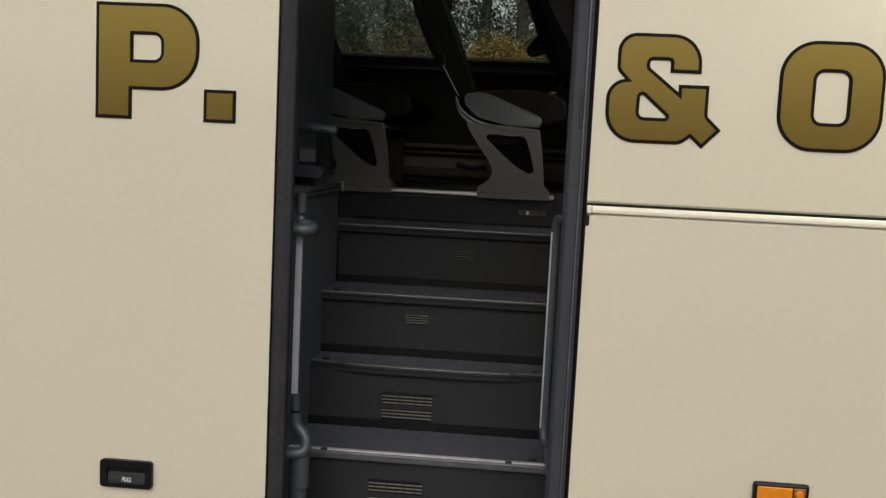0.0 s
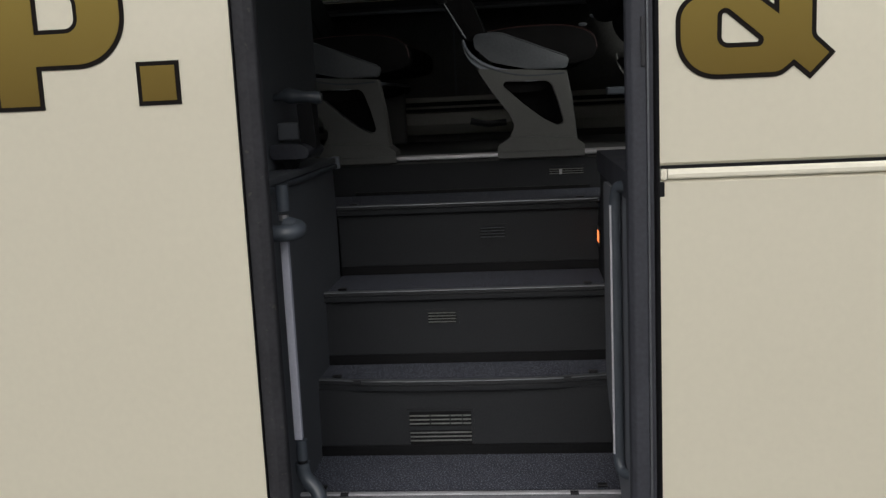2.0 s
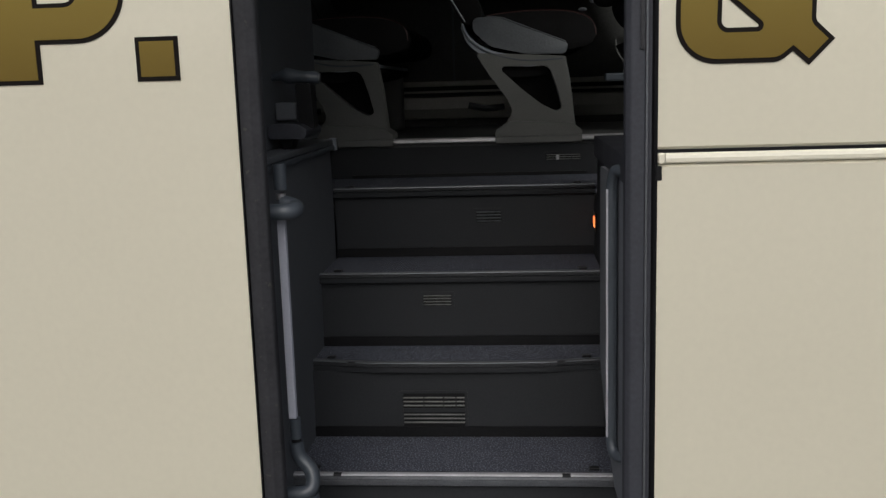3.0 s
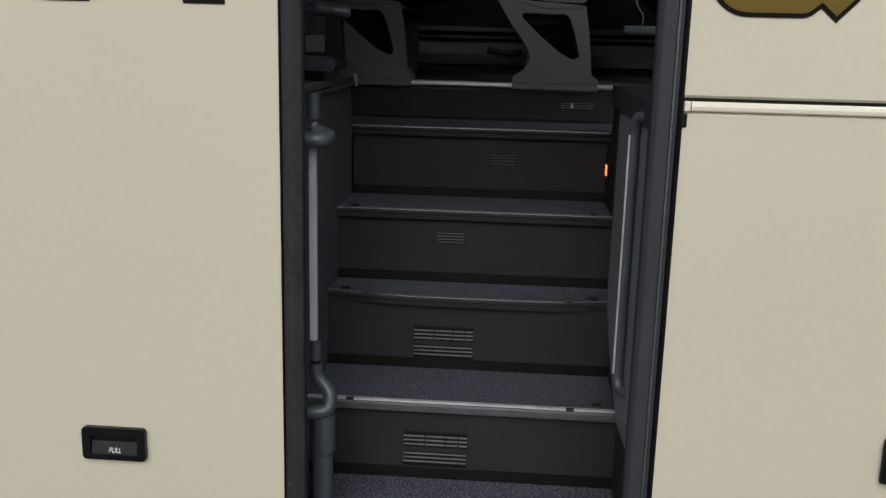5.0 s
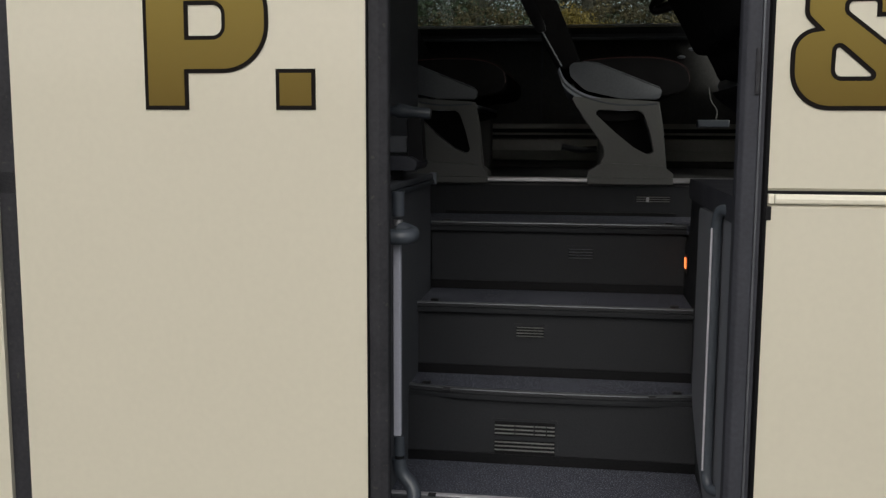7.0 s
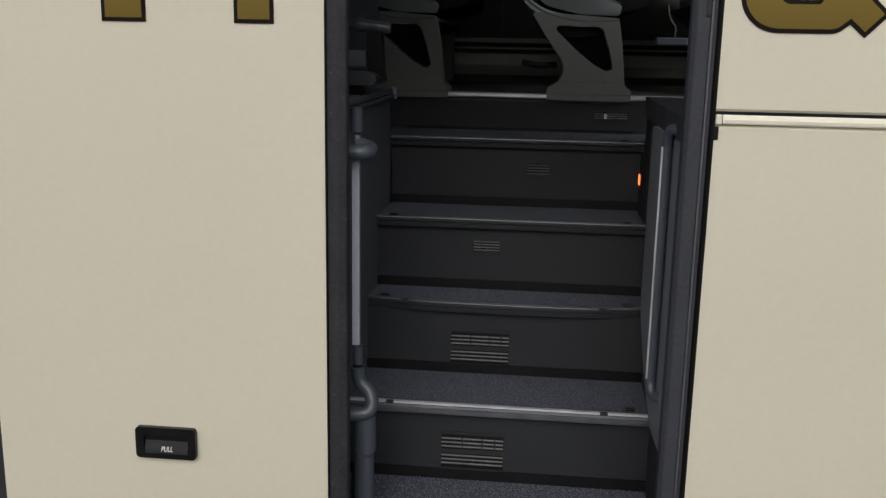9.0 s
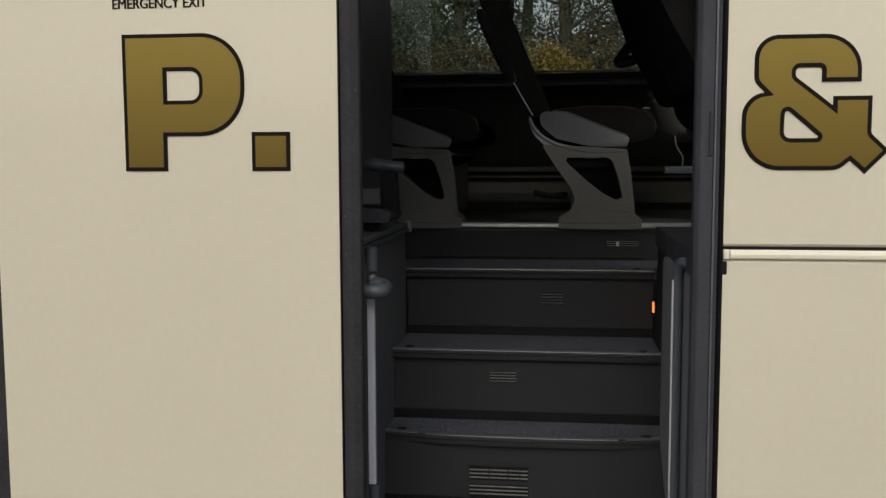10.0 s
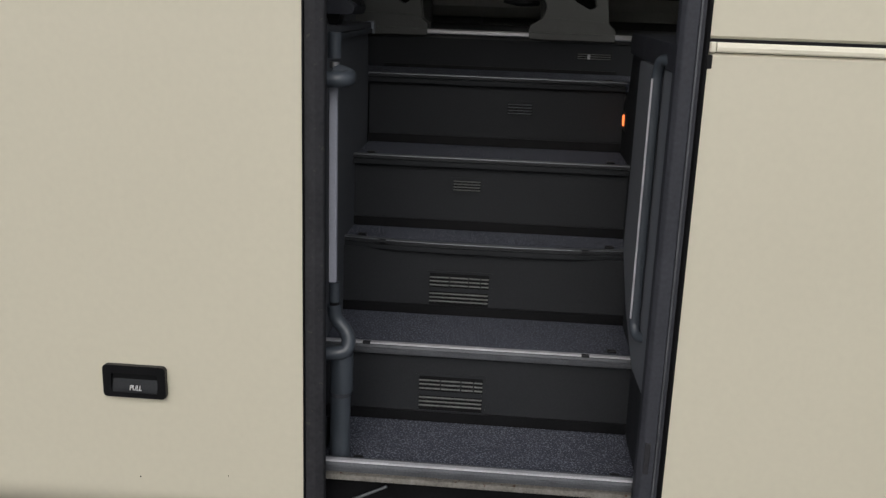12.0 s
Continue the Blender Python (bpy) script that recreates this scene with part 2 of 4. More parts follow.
def tube(path, radius, seg=12, bm=None, radii=None, flat=1.0):
    """A round bar along a path of points, closed at both ends."""
    bm = bm or bmesh.new()
    pts = [Vector(p) for p in path]
    rings, up = [], None
    for i, p in enumerate(pts):
        d = (pts[min(i + 1, len(pts) - 1)] - pts[max(i - 1, 0)]).normalized()
        if up is None:
            up = Vector((0, 0, 1)) if abs(d.z) < 0.9 else Vector((0, 1, 0))
        side = d.cross(up).normalized()
        up = side.cross(d).normalized()
        r = radii[i] if radii else radius
        rings.append([bm.verts.new(p + (side * math.cos(a) + up * math.sin(a) * flat) * r) for a in [2 * math.pi * j / seg for j in range(seg)]])
    for a, b in zip(rings, rings[1:]):
        for j in range(seg):
            bm.faces.new((a[j - 1], a[j], b[j], b[j - 1]))
    bm.faces.new(rings[0][::-1]), bm.faces.new(rings[-1])
    return bm


def bend(points, r, n=6):
    """Rounds the corners of an open path."""
    pts = [Vector(p) for p in points]
    out = [pts[0]]
    for a, p, b in zip(pts, pts[1:], pts[2:]):
        d = min(r, (a - p).length * 0.49, (b - p).length * 0.49)
        s, e = p + (a - p).normalized() * d, p + (b - p).normalized() * d
        out += [s * (1 - t) ** 2 + p * 2 * t * (1 - t) + e * t * t for t in [j / n for j in range(n + 1)]]
    return out + [pts[-1]]


def lettering(name, words, x0, x1, z0, z1, y, mat, parent=None, slant=0.0, bold=0.0):
    """Raised lettering in the built-in font, fitted to a box in the plane of x and z."""
    cu = bpy.data.curves.new(name, "FONT")
    cu.body, cu.extrude, cu.shear = words, 0.002, slant
    ob = new(name, cu)
    me = bpy.data.meshes.new_from_object(ob.evaluated_get(bpy.context.evaluated_depsgraph_get()))
    bpy.data.objects.remove(ob)
    xs, ys = [v.co.x for v in me.vertices], [v.co.y for v in me.vertices]
    for v in me.vertices:
        v.co = (x0 + (v.co.x - min(xs)) / (max(xs) - min(xs)) * (x1 - x0), y - v.co.z * 0.5, z0 + (v.co.y - min(ys)) / (max(ys) - min(ys)) * (z1 - z0))
    if bold:                                  # heavier strokes: the same shapes again, a little to the side
        bm = bmesh.new()
        bm.from_mesh(me)
        twin = bmesh.ops.duplicate(bm, geom=list(bm.verts) + list(bm.edges) + list(bm.faces))
        bmesh.ops.translate(bm, vec=(bold, -0.0002, 0), verts=[v for v in twin["geom"] if isinstance(v, bmesh.types.BMVert)])
        bm.to_mesh(me)
        bm.free()
    me.materials.clear()
    me.materials.append(mat)
    out = new(name, me)
    if parent:
        out.parent = parent
        out.matrix_parent_inverse = parent.matrix_world.inverted()
    return out


# ---- ground and surroundings ----
GROUND = 0.06
bm = bmesh.new()
bmesh.ops.create_grid(bm, x_segments=2, y_segments=2, size=300)
for v in bm.verts:
    v.co.z = GROUND
tagged(part("ground", bm, ASPHALT), "worn grey asphalt yard round the coach", "ground", kind="structure")
tagged(part("grass_verge", box(-40, 40, 7.5, 60, GROUND - 0.1, GROUND + 0.08, 0.02), GRASS), "rough grass verge below the trees", "grass", kind="structure")

# ---- the coach's outer side ----
EL, ER = -0.4605, 0.3385        # edges of the side panels beside the doorway
TOP_L, TOP_R = 2.008, 2.027


def skin(x0, x1, z0, z1, tuck=False):
    """A side panel with rounded long edges; tuck: its foot curls in under the coach."""
    pts = [(0.0, z1 - 0.006), (0.006, z1), (0.035, z1), (0.035, z0 + 0.0)]
    if tuck:
        pts = [(0.0, z1 - 0.006), (0.006, z1), (0.035, z1), (0.035, z0 + 0.09), (0.16, z0 - 0.03)]
        pts += [(0.13 * (1 - math.cos(a)) , z0 + 0.10 - 0.12 * math.sin(a)) for a in [math.pi / 2 * j / 20 for j in range(20, -1, -1)]]
    else:
        pts += [(0.006, z0), (0.0, z0 + 0.006)]
    return prism(pts, "x", x0, x1)


coach_side = thing("coach_side", "glossy cream side of the coach, built of four panels", "coach side", (0, 0, 0.36))
for x0, x1, z0, z1, tuck, label in (
        (-1.252, EL, 0.275, TOP_L, True, "glossy cream painted side panel behind the doorway"),
        (-5.0, -1.301, 0.275, TOP_L, True, "glossy cream painted side panel past a dark joint"),
        (ER, 5.0, 1.4345, TOP_R, False, "cream painted upper side panel with gold characters"),
        (ER, 5.0, 0.275, 1.4083, True, "plain cream painted lower side panel under the trim")):
    part("side_panel", skin(x0, x1, z0, z1, tuck), CREAM, coach_side, label, tuck)

trim = thing("belt_trim", "pale cream moulding strip with a dark seam above", "trim", (ER, 0, 1.41))
part("strip", prism([(0.02, 1.4087), (-0.003, 1.4095), (-0.005, 1.4125), (-0.0055, 1.4190), (-0.004, 1.4255), (-0.001, 1.4285), (0.02, 1.4285)], "x", ER + 0.016, 5.0), CREAM_TRIM, trim)
part("end_cap", box(ER + 0.002, ER + 0.0145, -0.008, 0.02, 1.4087, 1.4290, 0.003), CREAM_TRIM, trim)
part("seam", box(ER + 0.004, 5.0, 0.004, 0.03, 1.4285, 1.4350), SEAL, trim, "black recessed seam")
part("clip", box(ER - 0.002, ER + 0.010, -0.003, 0.02, 1.3770, 1.4045, 0.002), SEAL, trim, "small black clip")

part("panel_joint", box(-1.301, -1.252, 0.012, 0.04, 0.36, TOP_L), RUBBER, coach_side, "dark rubber joint")

part("chip", box(-0.8455, -0.8425, -0.0006, -0.0001, 0.400, 0.4035), OUTLINE, coach_side, "small dark stone chip")
part("chip", box(-0.6370, -0.6355, -0.0006, -0.0001, 0.4180, 0.4225), OUTLINE, coach_side, "tiny dark scratch")

# band of dark glass above the panels
band = thing("window_band", "band of black glass over the side panels", "window", (0, 0, 2.1))
part("cover_left", box(-5.0, -0.43, 0.008, 0.03, 2.047, 2.16, 0.002), BAND, band)
part("cover_right", box(-0.428, 5.0, 0.002, 0.03, 2.029, 2.16, 0.002), BAND, band)
for x0, x1 in ((-4.95, -2.9), (-2.86, -0.95), (1.15, 3.0), (3.04, 4.95)):
    part("pane", box(x0, x1, 0.014, 0.019, 2.162, 2.93), TINTED, band).visible_shadow = False
# unseen panel over the doorway, widened to keep light off the near seat
part("cover_door", box(-0.945, 1.145, 0.008, 0.03, 2.162, 2.93, 0.002), BAND, band)
part("top_rail", box(-5.0, 5.0, 0.008, 0.06, 2.932, 2.97, 0.004), BAND, band)
part("seal_strip", prism(rounded([(0.03, 2.009, 0), (-0.006, 2.010, 0.008), (-0.014, 2.028, 0.010), (-0.006, 2.045, 0.008), (0.03, 2.046, 0)], 4), "x", -5.0, -0.447), RUBBER, band, "rounded rubber seal strip", True)

# ---- gold characters ----
def character(label, loops):
    ob = thing("gold_character", label, "painted sign", (loops[0][0][0], 0, loops[0][0][1]), "gold characters on the coach side")
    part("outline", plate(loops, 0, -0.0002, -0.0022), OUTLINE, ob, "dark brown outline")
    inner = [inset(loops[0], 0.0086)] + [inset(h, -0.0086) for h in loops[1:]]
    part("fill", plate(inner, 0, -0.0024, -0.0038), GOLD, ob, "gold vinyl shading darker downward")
    return ob


PX, PZ = -0.941, 1.591
stem = rounded([(PX, PZ, 0), (PX + 0.097, PZ, 0), (PX + 0.097, PZ + 0.076, 0), (PX + 0.274, PZ + 0.076, 0.100), (PX + 0.274, PZ + 0.296, 0.096), (PX, PZ + 0.296, 0)], 12)
eye = rounded([(PX + 0.0995, PZ + 0.153, 0), (PX + 0.173, PZ + 0.153, 0.020), (PX + 0.173, PZ + 0.216, 0.020), (PX + 0.0995, PZ + 0.216, 0)], 6)
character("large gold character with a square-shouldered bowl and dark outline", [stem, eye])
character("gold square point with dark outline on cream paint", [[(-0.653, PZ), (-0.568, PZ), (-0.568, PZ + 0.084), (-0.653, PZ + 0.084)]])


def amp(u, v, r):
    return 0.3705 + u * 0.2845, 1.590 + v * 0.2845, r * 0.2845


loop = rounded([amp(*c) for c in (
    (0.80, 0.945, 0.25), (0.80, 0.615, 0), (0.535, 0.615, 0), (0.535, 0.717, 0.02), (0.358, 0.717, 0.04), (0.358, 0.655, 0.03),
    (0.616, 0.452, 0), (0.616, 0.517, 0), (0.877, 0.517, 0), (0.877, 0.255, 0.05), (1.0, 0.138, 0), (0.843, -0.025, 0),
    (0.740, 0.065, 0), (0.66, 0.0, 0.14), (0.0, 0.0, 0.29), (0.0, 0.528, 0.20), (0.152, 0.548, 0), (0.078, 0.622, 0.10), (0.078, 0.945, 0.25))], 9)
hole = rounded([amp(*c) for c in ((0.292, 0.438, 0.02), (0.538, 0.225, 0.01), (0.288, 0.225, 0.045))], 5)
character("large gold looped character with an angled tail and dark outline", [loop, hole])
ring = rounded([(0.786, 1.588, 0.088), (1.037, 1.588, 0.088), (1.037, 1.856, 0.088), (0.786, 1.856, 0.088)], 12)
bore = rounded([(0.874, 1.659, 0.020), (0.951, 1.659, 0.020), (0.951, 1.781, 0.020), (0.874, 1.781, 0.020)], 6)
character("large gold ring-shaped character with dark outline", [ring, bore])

sign = lettering("emergency_sign", "EMERGENCY EXIT", -0.960, -0.747, 1.942, 1.963, -0.001, OUTLINE, None, 0.0, 0.0011)
tagged(sign, "small dark lettering EMERGENCY EXIT on cream paint", "sign")

# ---- hatch handle with its recess ----
handle = thing("hatch_handle", "black recessed pull handle in the cream panel", "handle", (-0.834, 0, 0.646))
outer = rounded([(-0.914, 0.604, 0.010), (-0.77, 0.604, 0.010), (-0.77, 0.68, 0.010), (-0.914, 0.68, 0.010)], 5)
pocket = rounded([(-0.895, 0.616, 0.005), (-0.789, 0.616, 0.005), (-0.789, 0.661, 0.005), (-0.895, 0.661, 0.005)], 4)
part("surround", plate([outer, pocket], 0, -0.001, -0.013), BLACK_PLASTIC, handle)
part("pocket", box(-0.898, -0.786, -0.003, -0.0006, 0.613, 0.664), SEAL, handle)
part("pull_lip", prism([(-0.0032, 0.6165), (-0.012, 0.6165), (-0.0105, 0.625), (-0.0032, 0.645)], "x", -0.8935, -0.7905), RISER, handle, "sloping dark grey grip")
lettering("word", "PULL", -0.853, -0.826, 0.622, 0.634, -0.0125, WHITE, handle, 0.25)

lamp = thing("side_marker_lamp", "amber and dark blue side marker lamp in black housing", "lamp", (0.872, 0, 0.7))
part("housing", box(0.803, 0.942, -0.016, -0.0005, 0.650, 0.752, 0.007), BLACK_PLASTIC, lamp)
part("amber_lens", box(0.812, 0.899, -0.020, -0.0155, 0.711, 0.742, 0.0015), AMBER, lamp, "bright amber lens")
part("reflector", box(0.902, 0.932, -0.0195, -0.0155, 0.711, 0.742, 0.0015), AMBER_DARK, lamp, "dull round amber reflector")
bm = bmesh.new()
bmesh.ops.create_cone(bm, cap_ends=True, segments=20, radius1=0.011, radius2=0.009, depth=0.004)
for v in bm.verts:
    v.co = (0.917 + v.co.x, -0.021 - v.co.z, 0.7265 + v.co.y)
part("reflector_disc", bm, AMBER, lamp)
part("blue_lens", box(0.812, 0.932, -0.020, -0.0155, 0.660, 0.706, 0.0015), BLUE_LENS, lamp, "dark blue lens")

# ---- door frame ----
IL, IR = -0.4175, 0.281         # inner edges of the jambs
door = thing("door_frame", "scuffed dark grey rubber-edged frame of an open doorway", "door frame", (-0.06, 0.05, 0.4))
part("jamb_left", prism(rounded([(EL + 0.0014, 0.045, 0), (EL + 0.0014, 0.004, 0.003), (IL - 0.018, 0.000, 0.004), (IL, 0.010, 0.008), (IL, 0.034, 0.003), (IL - 0.014, 0.040, 0)], 3), "z", 0.30, 1.993), RUBBER, door)
part("seal_left", box(EL - 0.0015, EL + 0.0012, -0.002, 0.03, 0.30, 2.008), SEAL, door)
part("inner_edge_left", box(IL - 0.030, IL - 0.012, 0.042, 0.055, 0.30, 1.99, 0.002), SEAL, door)
part("jamb_right", prism(rounded([(IR, 0.040, 0), (IR, 0.012, 0.010), (IR + 0.010, 0.000, 0.008), (IR + 0.036, -0.001, 0.004), (IR + 0.038, 0.008, 0), (ER - 0.0085, 0.008, 0), (ER - 0.0085, 0.040, 0)], 3), "z", 0.30, 1.993), JAMB, door)
part("bead_right", tube([(IR + 0.0385, -0.001, 0.30), (IR + 0.0385, -0.001, 1.99)], 0.0022, 8), DULL, door, "thin worn metal bead")
part("seal_right", prism([(ER - 0.0082, 0.05), (ER - 0.0082, 0.009), (ER - 0.004, 0.002), (ER + 0.0015, -0.002), (ER + 0.0015, 0.05)], "z", 0.30, TOP_R), SEAL, door)
part("striker", box(IR + 0.026, IR + 0.0345, -0.006, -0.0012, 1.62, 1.71, 0.0015), RUBBER, door)
part("header", box(EL + 0.004, ER - 0.017, 0.000, 0.060, 1.994, 2.0075, 0.003), RUBBER, door)
part("header_lip", box(EL + 0.004, ER - 0.017, -0.004, 0.050, 2.0085, 2.0275, 0.004), JAMB, door)
part("hinge_right", box(IR + 0.012, IR + 0.024, -0.005, -0.0012, 0.50, 0.575, 0.002), RUBBER, door, "small dark hinge plate")

# ---- boarding stairs ----
WL, WR = -0.487, 0.302           # walls of the stairwell
NOSE = [(0.060, 0.444), (0.345, 0.632), (0.588, 0.841), (0.751, 1.053), (1.005, 1.266), (1.323, 1.392)]
stairs = thing("boarding_stairs", "five dark carpeted coach steps with metal nosings", "stairs", (-0.09, 0.6, 0.4))
for i in range(5):
    (y, z), (y2, z2) = NOSE[i], NOSE[i + 1]
    x0, x1 = (WL, WR) if i else (-0.445, WR)
    wide = (0, 1) if i == 4 else (0, 0)
    sunk = 0.0 if i else 0.026          # the lowest carpet lies deeper than its edge
    if i == 2:
        front = [(x0, y + 0.054), (x0 + 0.15, y + 0.030), (x0 + 0.30, y + 0.024), (x1 - 0.30, y + 0.024), (x1 - 0.15, y + 0.030), (x1, y + 0.054)]
        part("tread", prism([*front, (x1, y2 + 0.03), (x0, y2 + 0.03)], "z", z - 0.03, z - 0.002), CARPET, stairs, "dark speckled carpet with a bowed front")
    else:
        part("tread", box(x0 - 2.6 * wide[1], x1 + 2.6 * wide[1], y + 0.016, y2 + 0.030, z - 0.03 - sunk, z - 0.002 - sunk, 0.002), CARPET, stairs, "dark speckled carpet")
    part("riser", box(WL - (2.6 if i == 4 else 0), WR + (2.6 if i == 4 else 0), y2 + 0.022, y2 + 0.034, z - 0.01 - sunk, z2 - 0.026), RISER, stairs)
    # the strip's black and its height also paint in the shade behind the tread
    part("kick_strip", box(WL, WR, y2 + 0.016, y2 + 0.0215, z - 0.0015 - sunk, z + ((0.026 if i else 0.001) if i < 4 else 0.010)), SEAL, stairs, "black kick strip that takes in the shade behind the tread")
    # nosing, bowed forward on the third step
    bow = 0.032 if i == 2 else 0.0
    mat = EDGE if i < 2 else DULL
    xs = [x0, x0 + 0.15, x0 + 0.30, (x0 + x1) / 2, x1 - 0.30, x1 - 0.15, x1] if bow else [x0, x1]
    off = [bow, 0.006, 0, 0, 0, 0.006, bow] if bow else [0, 0]

    def strip(prof):
        bm = bmesh.new()
        rows = [[bm.verts.new((x, y + o + p[0], z + p[1])) for p in prof] for x, o in zip(xs, off)]
        for a, b in zip(rows, rows[1:]):
            for j in range(len(prof)):
                bm.faces.new((a[j - 1], a[j], b[j], b[j - 1]))
        bm.faces.new(rows[0][::-1]), bm.faces.new(rows[-1])
        return bm

    part("nosing", strip([(0.016, -0.001), (0.016, 0.0022), (0.004, 0.0025), (0.001, 0.0012), (0.0005, -0.0015), (0.006, -0.0018)]), mat, stairs, "bright metal nosing" if i < 2 else "dull metal nosing")
    part("nosing_face", strip([(0.03, -0.002), (0.002, -0.002), (-0.001, -0.004), (-0.002, -0.009), (0.004, -0.011), (0.03, -0.011)]), DULL if i < 2 else RISER, stairs)
    part("nosing_lip", strip([(0.03, -0.0115), (0.003, -0.0115), (0.0, -0.014), (0.001, -0.026), (0.006, -0.029), (0.03, -0.029)]), DULL if i < 2 else RISER, stairs)
    for x in (x0 + (0.045 if i else 0.085), x1 - 0.05):
        part("stud", box(x - 0.012, x + 0.012, y + (0.040 if not bow else 0.055) + sunk, y + (0.056 if not bow else 0.071) + sunk, z - 0.003 - sunk, z + 0.004 - sunk, 0.002), BLACK_PLASTIC, stairs)
    if 0 < i < 3:
        for x in (x0 + 0.11, x1 - 0.12):
            part("notch", box(x - 0.010, x + 0.010, y - 0.0015, y + 0.012, z - 0.003, z + 0.0030, 0.001), RUBBER, stairs)
# top edge of the seat platform
part("platform_edge", prism([(1.345, 1.378), (1.345, 1.396), (1.325, 1.396), (1.321, 1.392), (1.321, 1.382), (1.325, 1.378)], "x", -2.6, 2.6), SILVER, stairs, "bright metal edge strip")
# sill under the lowest step
sill = [(0.10, 0.4325), (0.066, 0.4325), (0.062, 0.429), (0.062, 0.420), (0.070, 0.418), (0.070, 0.412), (0.060, 0.410), (0.060, 0.398), (0.066, 0.394), (0.10, 0.392)]
part("sill", prism(sill, "x", -0.440, 0.292), DUSTY_SILL, stairs, "ribbed worn metal sill with brown dirt")
# added black sheet paints in the shade below the sill and closes the void
part("sill_back", box(-0.46, 0.31, 0.135, 0.145, 0.301, 0.41), SEAL, stairs, "added black sheet for the shade below the sill")
part("brace", tube([(-0.37, 0.11, 0.317), (-0.285, 0.11, 0.360)], 0.004, 8), DULL, stairs, "thin slanting brace")


def vent(x0, x1, z0, z1, y, banks, slats, mat=PLASTIC):
    """A louvred grille set on a riser."""
    frame_ = part("vent", plate([rounded([(x0 - 0.008, z0 - 0.007, 0.005), (x1 + 0.008, z0 - 0.007, 0.005), (x1 + 0.008, z1 + 0.007, 0.005), (x0 - 0.008, z1 + 0.007, 0.005)], 3),
                                 [(x0, z0), (x1, z0), (x1, z1), (x0, z1)]], 0, y, y - 0.004), RISER, stairs)
    part("backing", box(x0 - 0.002, x1 + 0.002, y - 0.0012, y - 0.0002, z0 - 0.002, z1 + 0.002), SEAL, frame_)
    h = (z1 - z0) / banks
    for b in range(banks):
        lo, hi = z0 + b * h + 0.15 * h * (banks > 1), z0 + (b + 1) * h - 0.15 * h * (banks > 1)
        for s in range(slats):
            zc = lo + (s + 0.5) * (hi - lo) / slats
            t = (hi - lo) / slats * 0.21
            part("slat", prism([(y - 0.0014, zc - t), (y - 0.0050, zc - t * 0.4), (y - 0.0050, zc + t * 0.5), (y - 0.0014, zc + t)], "x", x0 + 0.001, x1 - 0.001), mat, frame_)
    if banks > 1:
        part("crossbar", box(x0 + 0.0005, x1 - 0.0005, y - 0.0042, y - 0.0014, z0 + 0.88 * h, z0 + 1.12 * h), RISER, frame_)
        for f in (0.34, 0.66, 0.86):
            xc = x0 + f * (x1 - x0)
            part("bar", box(xc - 0.0016, xc + 0.0016, y - 0.0056, y - 0.0051, z0 + h + 0.15 * h, z1 - 0.15 * h), RISER, frame_)


vent(-0.240, -0.074, 0.448, 0.544, NOSE[1][0] + 0.022, 2, 3, VENT)
vent(-0.243, -0.076, 0.657, 0.752, NOSE[2][0] + 0.022, 2, 3, VENT)
vent(-0.197, -0.117, 0.954, 0.988, NOSE[3][0] + 0.022, 1, 4, VENT)
vent(-0.054, 0.022, 1.153, 1.190, NOSE[4][0] + 0.022, 1, 4, PLASTIC)
vent(0.168, 0.282, 1.312, 1.334, NOSE[5][0] + 0.022, 1, 3, VENT)
# the plate's pale colour stands for a metal glint at the vent
part("label_plate", box(0.202, 0.211, NOSE[5][0] + 0.0135, NOSE[5][0] + 0.0165, 1.314, 1.330), EDGE, stairs, "tiny plate with a glint put in as pale colour")

# ---- stairwell walls and platforms ----
left_wall = part("wall_stairwell_left", prism([(0.10, 0.30), (0.10, 1.385), (0.985, 1.385), (1.0, 1.25), (1.0, 0.30)], "x", WL - 0.03, WL), PLASTIC)
tagged(left_wall, "dark grey moulded stairwell wall", "wall", kind="structure")
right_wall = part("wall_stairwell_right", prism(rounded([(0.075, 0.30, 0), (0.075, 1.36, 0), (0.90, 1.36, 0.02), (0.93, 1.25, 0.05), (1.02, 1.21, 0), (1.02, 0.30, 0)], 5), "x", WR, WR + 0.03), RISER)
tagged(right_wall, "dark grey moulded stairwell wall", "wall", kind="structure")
# moulded panel that stands proud of the wall and hides the ends of the steps
bm = prism(rounded([(0.078, 0.640, 0), (0.078, 1.360, 0), (0.545, 1.360, 0.02), (0.556, 0.860, 0.10), (0.43, 0.735, 0.12), (0.27, 0.640, 0.06)], 7), "x", 0.0, 0.024)
for v in bm.verts:
    v.co.x += 0.2935 - 0.030 * (v.co.y - 0.078)
bmesh.ops.bevel(bm, geom=[e for e in bm.edges if len(e.link_faces) == 2 and e.calc_face_angle(0) > 1.0], offset=0.005, segments=3, affect="EDGES", clamp_overlap=True)
tagged(part("wall_panel_right", bm, SLATE, None, "", True), "slate grey moulded panel behind the grab rail", "wall panel", kind="structure")
for name, x0, x1 in (("floor_platform_left", -5.0, WL - 0.002), ("floor_platform_right", WR + 0.002, 5.0)):
    tagged(part(name, box(x0, x1, 0.05, 1.0, 1.386, 1.400, 0.003), DARK), "dark floor of the raised seat platform", "floor", kind="structure")
ledge = thing("ledge_left", "grey plastic ledge with a pale end cap", "ledge", (-0.6, 0.6, 1.4))
part("top", box(-0.80, WL + 0.006, 0.09, 1.02, 1.4005, 1.418, 0.004), PLASTIC, ledge)
part("rib", box(-0.80, WL + 0.012, 0.09, 1.00, 1.386, 1.3995, 0.004), TUBE, ledge)
